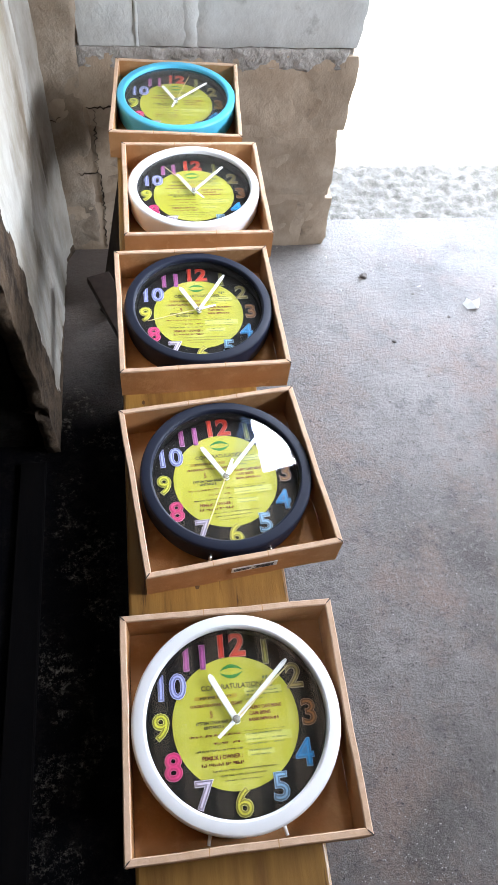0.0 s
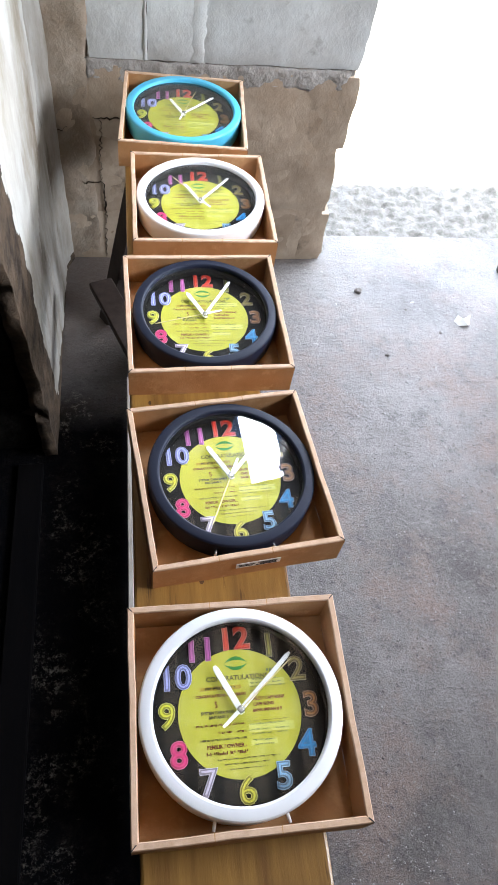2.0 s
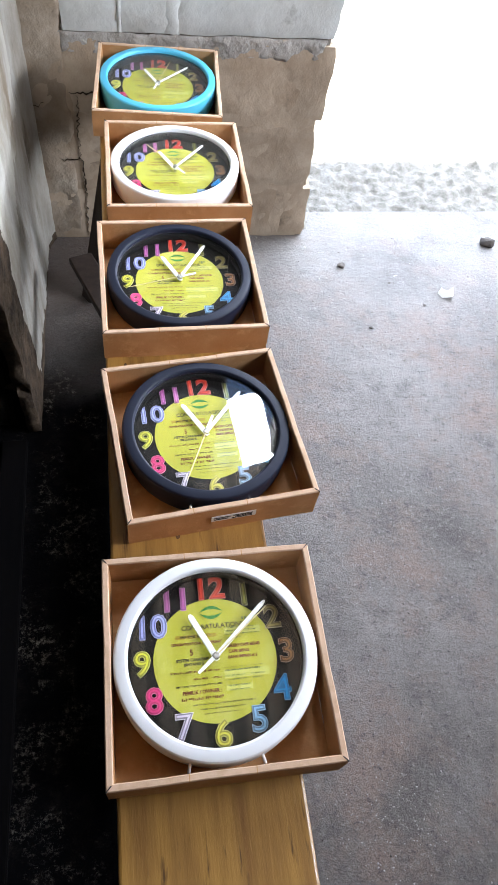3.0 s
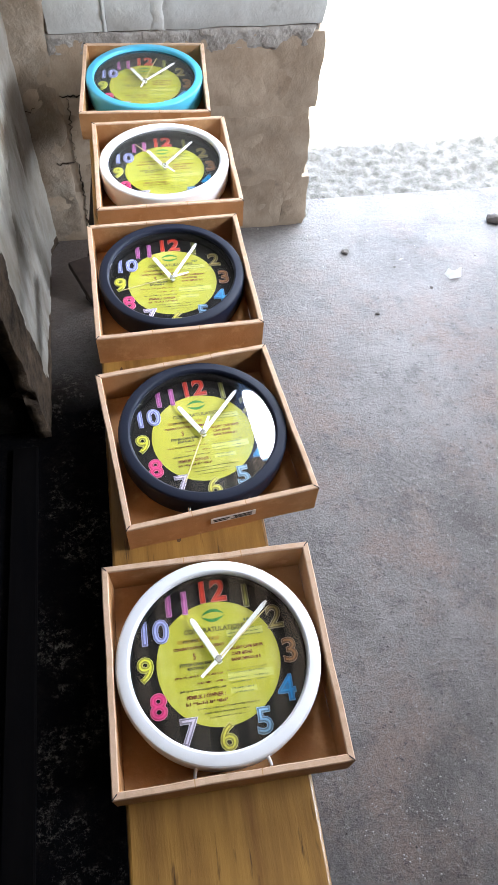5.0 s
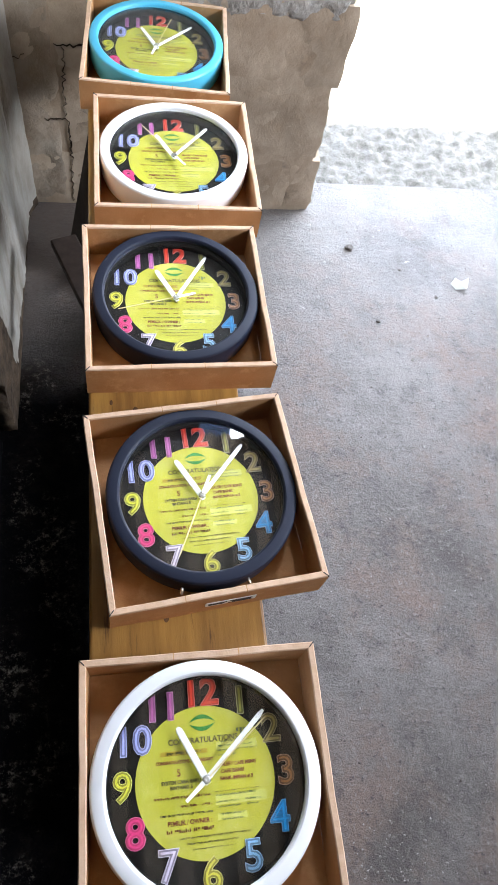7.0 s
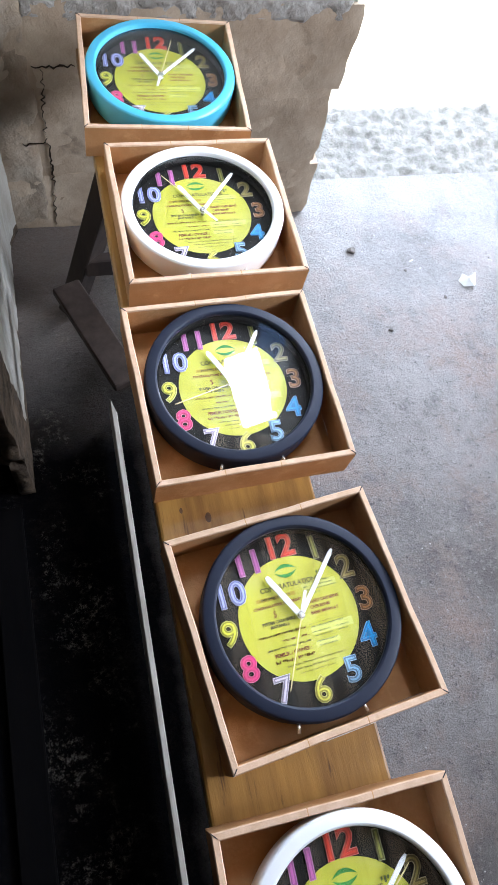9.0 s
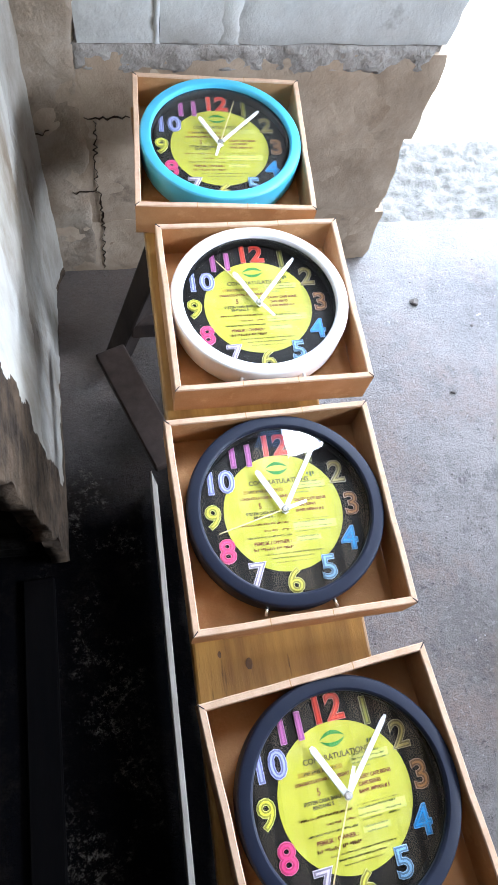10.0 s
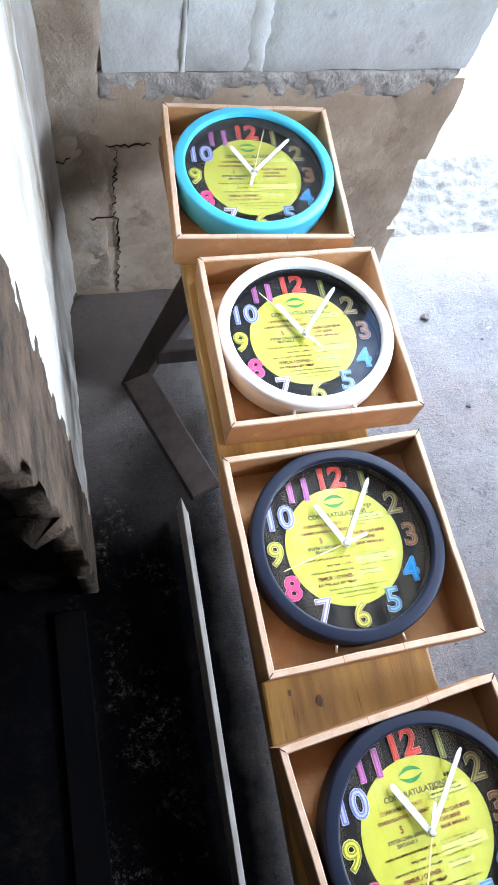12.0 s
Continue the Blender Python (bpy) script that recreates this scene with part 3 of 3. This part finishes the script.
def cardboard_tray(x, y, yaw, label):
    tray = thing("cardboard_tray", label, "box", pose(x, y, BENCH_Z, 0, 0, yaw), "open cardboard trays on the bench")
    part("base", BASE_ME, tray)
    for k in range(4):
        side = part("side_wall", WALL_ME, tray, at=pose(0, 0, 0, 0, 0, 90 * k) @ pose(0, -BOX / 2, 0))
        for u in (-0.045, 0.03):
            if k in (0, 2):
                part("fold_tab", TAB_ME, side, at=pose(u, 0, 0))
        part("corner_slit", SLIT_ME, side, at=pose(-BOX / 2 + 0.0005, 0.0005, 0, 0, 0, -45))
    return tray


R_OUT, R_IN = 0.1240, 0.1065
FACE_Z, GLASS_Z, RING_Z = 0.0270, 0.0462, 0.0528
RING_PROFILE = [(R_IN, GLASS_Z - 0.004), (R_IN, RING_Z - 0.0035), (R_IN + 0.0012, RING_Z - 0.0012), (R_IN + 0.003, RING_Z), (R_OUT - 0.0055, RING_Z), (R_OUT - 0.0025, RING_Z - 0.001),
                (R_OUT - 0.0008, RING_Z - 0.003), (R_OUT, RING_Z - 0.007), (R_OUT - 0.0015, 0.014), (R_OUT - 0.004, 0.006), (R_OUT - 0.012, 0.004), (R_OUT - 0.014, 0.012)]
WELL_PROFILE = [(R_IN - 0.0008, FACE_Z - 0.002), (R_IN - 0.0003, GLASS_Z - 0.0018), (R_IN + 0.004, GLASS_Z - 0.0018), (R_IN + 0.004, FACE_Z - 0.002)]
NUMERALS = {12: (0.62, 0.045, 0.02), 1: (0.30, 0.30, 0.05), 2: (0.40, 0.32, 0.09), 3: (0.46, 0.20, 0.06), 4: (0.015, 0.34, 0.80), 5: (0.26, 0.50, 0.78),
            6: (0.62, 0.57, 0.06), 7: (0.62, 0.55, 0.70), 8: (0.70, 0.045, 0.20), 9: (0.66, 0.66, 0.04), 10: (0.40, 0.44, 0.85), 11: (0.46, 0.11, 0.36)}
CLOCK_MESH = {}


def numeral_meshes():
    made = {}
    for n, c in NUMERALS.items():
        outline = material("numeral_outline", tuple(0.16 + 0.80 * v for v in c), 0.4)
        fill = material("numeral_print", tuple((0.62 if n in (4, 8, 11, 12) else 0.40) * v for v in c), 0.4)
        line = material("numeral_line", c, 0.4)
        made[n] = (text_mesh("numeral", str(n), 0.0405, outline, 0.0010, 0.0016, squeeze=1.02), text_mesh("numeral_core", str(n), 0.0405, fill, 0.0006, 0.0010, squeeze=1.02),
                   text_mesh("numeral_line", str(n), 0.0405, line, 0.0004, -0.0008, squeeze=1.02))
    return made


def bar_mesh(w, h, mat, seed):
    """A line of print that cannot be read: a row of short bars."""
    rnd = random.Random(seed)
    if mat in (BANNER, PALEINK):
        return mesh_of("print_bar", box_bm(-w / 2, w / 2, -h / 2, h / 2, 0, 0.0002), mat)
    bm = bmesh.new()
    x, left = -w / 2, rnd.randint(3, 8)
    pitch = max(0.0011, h * 0.62)
    while x < w / 2 - pitch:
        e = x + pitch * rnd.uniform(0.55, 0.8)
        lo, hi = rnd.choice(((-0.5, 0.5), (-0.5, 0.5), (-0.5, 0.1), (-0.1, 0.5)))
        vs = [bm.verts.new((px, py * h, 0.0002)) for px, py in ((x, lo), (e, lo), (e, hi), (x, hi))]
        bm.faces.new(vs)
        left -= 1
        x += pitch * (1.0 if left else 1.9)
        left = left or rnd.randint(3, 8)
    bmesh.ops.solidify(bm, geom=bm.faces[:], thickness=0.0001)
    return mesh_of("print_bar", bm, mat)


def hand_mesh(name, length, tail, w, mat, thick=0.0009):
    bm = bmesh.new()
    out = [(-w * 0.35, -tail), (w * 0.35, -tail), (w * 0.5, 0.0), (w * 0.5, length * 0.93), (w * 0.25, length), (-w * 0.25, length), (-w * 0.5, length * 0.93), (-w * 0.5, 0.0)]
    lo = [bm.verts.new((x, y, 0)) for x, y in out]
    hi = [bm.verts.new((x * 0.8, y, thick)) for x, y in out]
    bm.faces.new(lo)
    bm.faces.new(hi)
    for k in range(len(out)):
        q = (k + 1) % len(out)
        bm.faces.new((lo[k], lo[q], hi[q], hi[k]))
    return mesh_of(name, bm, mat)


def crescent_mesh(r, bend, mat):
    """A leaf-like curved stroke of the emblem."""
    bm = bmesh.new()
    up, dn = [], []
    for k in range(13):
        u = -1 + k / 6
        up.append(bm.verts.new((u * r, bend * (1 - u * u), 0.0003)))
        dn.append(bm.verts.new((u * r, bend * 0.45 * (1 - u * u), 0.0003)))
    for k in range(12):
        vs = [v for v in (up[k], up[k + 1], dn[k + 1], dn[k])]
        bm.faces.new(vs)
    bmesh.ops.remove_doubles(bm, verts=bm.verts, dist=1e-6)
    bmesh.ops.solidify(bm, geom=bm.faces[:], thickness=0.0002)
    return mesh_of("emblem", bm, mat)


# what is printed on the yellow disc: words that can be read, and bars for the rest
WORDS = [("CONGRATULATIONS", 0.000, 0.0405, 0.0085, DARKINK, 0.95), ("CONGRATULATIONS ANNIVERSARY", -0.022, 0.0205, 0.0048, REDINK, 0.8), ("5", -0.029, 0.0095, 0.0105, REDINK, 0.9),
         ("SYSTEM CARA BARU", -0.027, 0.0005, 0.0052, DARKINK, 0.9), ("BINTANG 5", -0.027, -0.0048, 0.0050, DARKINK, 0.95), ("PEMILIK / OWNER :", -0.020, -0.0385, 0.0062, REDINK, 0.9),
         ("GALERY CAFE BISNIS", 0.036, 0.0135, 0.0054, REDINK, 0.85), ("CAFE BISNIS", 0.030, 0.0065, 0.0054, REDINK, 0.9), ("BANK IMPIAN # 5", 0.034, -0.0005, 0.0052, REDINK, 0.9)]
BARS = [(0.037, 0.0330, 0.046, 0.0105, PALEINK), (0.037, -0.0205, 0.056, 0.0130, PALEINK), (0.026, -0.0370, 0.032, 0.0085, PALEINK), (-0.021, 0.0292, 0.040, 0.0040, DARKINK), (0.045, 0.0465, 0.014, 0.0080, BLUEINK),
        (-0.022, 0.0295, 0.052, 0.0062, BANNER), (0.036, 0.0370, 0.034, 0.0024, BLUEINK), (0.036, 0.0325, 0.040, 0.0022, BLUEINK), (0.038, 0.0282, 0.046, 0.0022, BLUEINK), (0.026, 0.0235, 0.022, 0.0020, BLUEINK),
        (-0.026, -0.0140, 0.062, 0.0032, REDINK), (-0.020, -0.0230, 0.018, 0.0030, REDINK), (0.000, -0.0230, 0.012, 0.0030, REDINK), (-0.022, -0.0305, 0.058, 0.0028, DARKINK), (-0.018, -0.0458, 0.054, 0.0046, REDINK),
        (0.034, -0.0125, 0.050, 0.0012, DARKINK), (0.032, -0.0160, 0.044, 0.0026, BLUEINK), (0.022, -0.0225, 0.026, 0.0022, BLUEINK), (0.050, -0.0225, 0.018, 0.0022, BLUEINK), (0.024, -0.0275, 0.024, 0.0020, BLUEINK), (0.050, -0.0275, 0.014, 0.0020, BLUEINK),
        (0.026, -0.0345, 0.028, 0.0024, BLUEINK), (0.026, -0.0395, 0.024, 0.0022, BLUEINK), (0.006, -0.0530, 0.076, 0.0022, DARKINK), (0.004, -0.0585, 0.056, 0.0022, DARKINK), (0.004, -0.0640, 0.046, 0.0016, DARKINK)]


def clock_meshes():
    c = CLOCK_MESH
    c["dial"] = mesh_of("dial", disc_bm(R_IN + 0.001, FACE_Z - 0.003, FACE_Z), DIAL)
    c["well"] = mesh_of("inner_well", lathe_bm(WELL_PROFILE, 72), BACKING, True)
    c["disc"] = mesh_of("printed_disc", disc_bm(0.0762, 0, 0.0004), YELLOW)
    c["glass"] = mesh_of("glass", disc_bm(R_IN + 0.0008, GLASS_Z - 0.0016, GLASS_Z), GLASS)
    c["hour"] = hand_mesh("hour_hand", 0.062, 0.005, 0.0078, HAND)
    c["minute"] = hand_mesh("minute_hand", 0.095, 0.005, 0.0058, HAND)
    c["second"] = hand_mesh("second_hand", 0.090, 0.028, 0.0016, GOLD, 0.0005)
    c["tail"] = hand_mesh("counterweight", -0.006, 0.030, 0.0052, HAND, 0.0006)
    c["hub"] = mesh_of("hub", lathe_bm([(0.0004, 0), (0.0048, 0), (0.0045, 0.0022), (0.003, 0.003), (0.0004, 0.0032)], 24), CHROME, True)
    c["numerals"] = numeral_meshes()
    c["spindle"] = mesh_of("spindle", disc_bm(0.0028, 0.0, 0.0106, 16), CHROME, True)
    c["words"] = [text_mesh("printed_line", w, s, m, 0.0001, 0.00020, squeeze=q) for w, _, _, s, m, q in WORDS]
    c["bars"] = [bar_mesh(w, h * 0.78, m, k) for k, (_, _, w, h, m) in enumerate(BARS)]
    c["leaf"] = crescent_mesh(0.0150, 0.0082, GREEN)
    for col, mat in (("white", WHITE), ("navy", NAVY), ("turquoise", CYAN)):
        c[col] = mesh_of("ring", lathe_bm(RING_PROFILE, 96), mat, True)
        c[col].set_sharp_from_angle(angle=radians(24))
        prop = bmesh.new()
        bmesh.ops.create_cone(prop, cap_ends=True, segments=10, radius1=0.0023, radius2=0.0020, depth=0.016)
        c["prop_" + col] = mesh_of("prop_pin", prop, WHITE if col == "white" else (CYAN if col == "turquoise" else CHROME), True)


clock_meshes()


def wall_clock(colour, x, y, yaw, hour, minute, second, label, lift=0.0, tip=(0.0, 0.0), size=1.0):
    c = CLOCK_MESH
    ob = thing("wall_clock", label, "clock", pose(x, y, BENCH_Z + 0.0035 + lift, tip[0], tip[1], yaw) @ Matrix.Diagonal((size, size, 1, 1)), "clocks in trays")
    part("back_cover", mesh_of("back_cover", disc_bm(R_OUT - 0.013, -lift, 0.018), BACKING), ob)
    part("ring", c[colour], ob, colour + " plastic rim")
    part("inner_well", c["well"], ob, "black inner wall under the glass")
    dial = part("dial", c["dial"], ob, "black printed dial")
    disc = part("printed_disc", c["disc"], ob, "yellow-green disc with small print", pose(0, 0, FACE_Z))
    for n, (a, b, d) in c["numerals"].items():
        r = 0.0895
        ang = radians(30 * n)
        px, py = r * math.sin(ang), r * math.cos(ang)
        num = part("numeral", a, dial, at=pose(px, py, FACE_Z + 0.0005))
        part("numeral_core", b, dial, at=pose(px, py, FACE_Z + 0.0012))
        part("numeral_line", d, dial, at=pose(px, py, FACE_Z + 0.0018))
    for me, (_, px, py, _, _, _) in zip(c["words"], WORDS):
        part("printed_line", me, disc, at=pose(px, py, 0.0006))
    for me, (px, py, _, _, ink) in zip(c["bars"], BARS):
        part("printed_bar", me, disc, at=pose(px, py, 0.0003 if ink in (BANNER, PALEINK) else 0.0006))
    part("emblem", c["leaf"], disc, at=pose(0, 0.0590, 0.0004))
    part("emblem", c["leaf"], disc, at=pose(0, 0.0580, 0.0004, 0, 0, 180))
    part("hour_hand", c["hour"], ob, "white hour hand", pose(0, 0, FACE_Z + 0.0070, 0, 0, -hour))
    part("minute_hand", c["minute"], ob, "white minute hand", pose(0, 0, FACE_Z + 0.0095, 0, 0, -minute))
    sweep = part("second_hand", c["second"], ob, "thin gold second hand", pose(0, 0, FACE_Z + 0.0118, 0, 0, -second))
    part("counterweight", c["tail"], sweep, "white tail of the second hand", pose(0, 0, 0.0001))
    part("hub", c["hub"], ob, at=pose(0, 0, FACE_Z + 0.0104))
    part("spindle", c["spindle"], ob, at=pose(0, 0, FACE_Z))
    g = part("glass", c["glass"], ob, "clear flat glass")
    g.visible_shadow = False
    for sx in (-1, 1):
        part("prop_pin", c["prop_" + colour], ob, at=pose(sx * 0.042, -0.1185, 0.034, 90, 0, sx * 14))
    return ob


# tray x, y, yaw; clock x, y, yaw; colour; hands
ROWS_OF_CLOCKS = [
    ("white", 0.003, 0.001, 0.0, 0.002, 0.003, 0.0, 333, 47, 51, 0.005, (0.0, 0.0), 0.998, "white rimmed wall clock with colourful numerals in an open tray"),
    ("navy", 0.021, 0.332, 6.5, 0.0222, 0.337, 4.0, 333, 43, 207, 0.0, (0.0, 1.4), 1.0, "navy rimmed wall clock glaring under the doorway light"),
    ("navy", 0.0075, 0.659, 1.2, 0.0088, 0.664, 0.0, 333, 32, 255, 0.0, (0.0, 0.0), 1.004, "navy rimmed wall clock with colourful numerals in an open tray"),
    ("white", 0.0235, 0.966, 0.0, 0.0235, 0.968, 0.0, 333, 40, 325, 0.004, (-1.8, -1.0), 1.018, "white rimmed wall clock with black dial in an open tray"),
    ("turquoise", 0.007, 1.262, -3.8, 0.0072, 1.269, -2.0, 333, 45, 19, 0.004, (0.0, 0.0), 1.024, "turquoise rimmed wall clock lying in the tray beside the wall"),
]
trays = []
for colour, tx, ty, tyaw, cx, cy, cyaw, ho, mi, se, lift, tip, size, label in ROWS_OF_CLOCKS:
    trays.append(cardboard_tray(tx, ty, tyaw, "open brown cardboard tray holding a " + colour + " clock"))
    wall_clock(colour, cx, cy, cyaw, ho, mi, se, label, lift, tip, size)
sticker = part("sticker", mesh_of("sticker", box_bm(-0.032, 0.032, -0.0006, 0, -0.007, 0.007), PAPER), trays[1], "small white printed sticker", pose(0.012, -BOX / 2 - 0.0012, 0.034))
for u, w, z in ((-0.017, 0.024, 0.002), (-0.018, 0.020, -0.002), (0.013, 0.028, 0.003), (0.014, 0.024, -0.0005), (0.012, 0.030, -0.004)):
    part("printed_bar", mesh_of("printed_bar", box_bm(u - w / 2, u + w / 2, -0.0010, -0.0005, z - 0.0011, z + 0.0011), INK), sticker)


# ---- litter on the floor ----
def crumb(name, x, y, r, mat, label, category, seed, flat=0.5, z=0.0):
    bm = bmesh.new()
    bmesh.ops.create_icosphere(bm, subdivisions=2, radius=r)
    roughen(bm, r * 0.55, 0.9 / r, seed)
    bmesh.ops.scale(bm, vec=(1, 1, flat), verts=bm.verts)
    low = min(v.co.z for v in bm.verts)
    bmesh.ops.translate(bm, vec=(0, 0, -low * 0.75), verts=bm.verts)
    ob = new(name, mesh_of(name, bm, mat))
    ob.location = (x, y, z)
    return tagged(ob, label, category)


scrap = bmesh.new()
outline = [(-0.022, 0.004), (-0.010, 0.017), (0.006, 0.012), (0.024, 0.016), (0.019, -0.004), (0.008, -0.018), (-0.014, -0.013)]
mid = scrap.verts.new((0, 0, 0.014))
ring = [scrap.verts.new((x * 1.25, y * 1.25, 0.001 + 0.009 * (k % 2))) for k, (x, y) in enumerate(outline)]
for k in range(len(ring)):
    scrap.faces.new((mid, ring[k], ring[(k + 1) % len(ring)]))
bmesh.ops.solidify(scrap, geom=scrap.faces[:], thickness=0.0008)
paper = new("paper_scrap", mesh_of("paper_scrap", scrap, PAPER))
paper.location = (0.894, 1.228, 0.001)
tagged(paper, "torn scrap of white paper on the cement floor", "paper")
crumb("mortar_crumb", 0.583, 1.360, 0.011, STONE, "pale broken crumb of mortar on the floor", "stone", 1.0)
crumb("pebble", 0.619, 1.097, 0.006, STONE, "small dark pebble on the floor", "stone", 2.0)
crumb("pebble", 0.689, 0.968, 0.004, STONE, "small dark pebble on the floor", "stone", 3.0)
crumb("pebble", 0.810, 1.183, 0.005, STONE, "small dark pebble on the floor", "stone", 4.0)
crumb("pebble", 0.722, 1.282, 0.004, STONE, "small dark pebble on the floor", "stone", 5.0)
crumb("stone", 1.105, 1.455, 0.022, STONE, "brown stone lying on the floor near the doorway", "stone", 6.0, 0.7)
grit = bmesh.new()
rnd = random.Random(5)
for k in range(520):
    if k < 140:
        gx, gy = rnd.gauss(0.39, 0.06), rnd.gauss(-0.18, 0.05)
    else:
        gx, gy = rnd.uniform(0.16, 1.2), rnd.uniform(-0.4, 1.6)
    if gx < 0.15 or gy > 1.6:
        continue
    r = rnd.uniform(0.0008, 0.0024)
    ring = [grit.verts.new((gx + r * math.cos(a) * rnd.uniform(0.6, 1.3), gy + r * math.sin(a) * rnd.uniform(0.6, 1.3), 0.0)) for a in (0, 1.3, 2.6, 3.9, 5.2)]
    tip = grit.verts.new((gx, gy, r * 0.8))
    for q in range(5):
        grit.faces.new((ring[q], ring[(q + 1) % 5], tip))
for k in range(90):
    gx, gy = rnd.uniform(0.2, 1.1), 1.6 - abs(rnd.gauss(0, 0.22))
    r = rnd.uniform(0.0012, 0.0042)
    turn, ln = rnd.uniform(0, 6.28), rnd.uniform(1.0, 2.6)
    ring = []
    for a in (0, 1.05, 2.1, 3.15, 4.2, 5.25):
        u, v = r * ln * math.cos(a) * rnd.uniform(0.6, 1.2), r * math.sin(a) * rnd.uniform(0.6, 1.2)
        ring.append(grit.verts.new((gx + u * math.cos(turn) - v * math.sin(turn), gy + u * math.sin(turn) + v * math.cos(turn), 0.0)))
    tip = grit.verts.new((gx, gy, r * 0.45))
    for q in range(6):
        grit.faces.new((ring[q], ring[(q + 1) % 6], tip))
grit_ob = new("grit", mesh_of("grit", grit, PALEGRIT))
tagged(grit_ob, "pale grit scattered on the cement floor", "grit", kind="stuff")
chips = bmesh.new()
for k in range(170):
    gx, gy = rnd.uniform(0.15, 1.15), rnd.uniform(-0.35, 1.55)
    r = rnd.uniform(0.001, 0.0032)
    ring = [chips.verts.new((gx + r * math.cos(a) * rnd.uniform(0.5, 1.4), gy + r * math.sin(a) * rnd.uniform(0.5, 1.4), 0.0)) for a in (0, 1.3, 2.6, 3.9, 5.2)]
    tip = chips.verts.new((gx, gy, r * 0.5))
    for q in range(5):
        chips.faces.new((ring[q], ring[(q + 1) % 5], tip))
chips_ob = new("dark_grit", mesh_of("dark_grit", chips, STONE))
tagged(chips_ob, "dark grit scattered on the cement floor", "grit", kind="stuff")
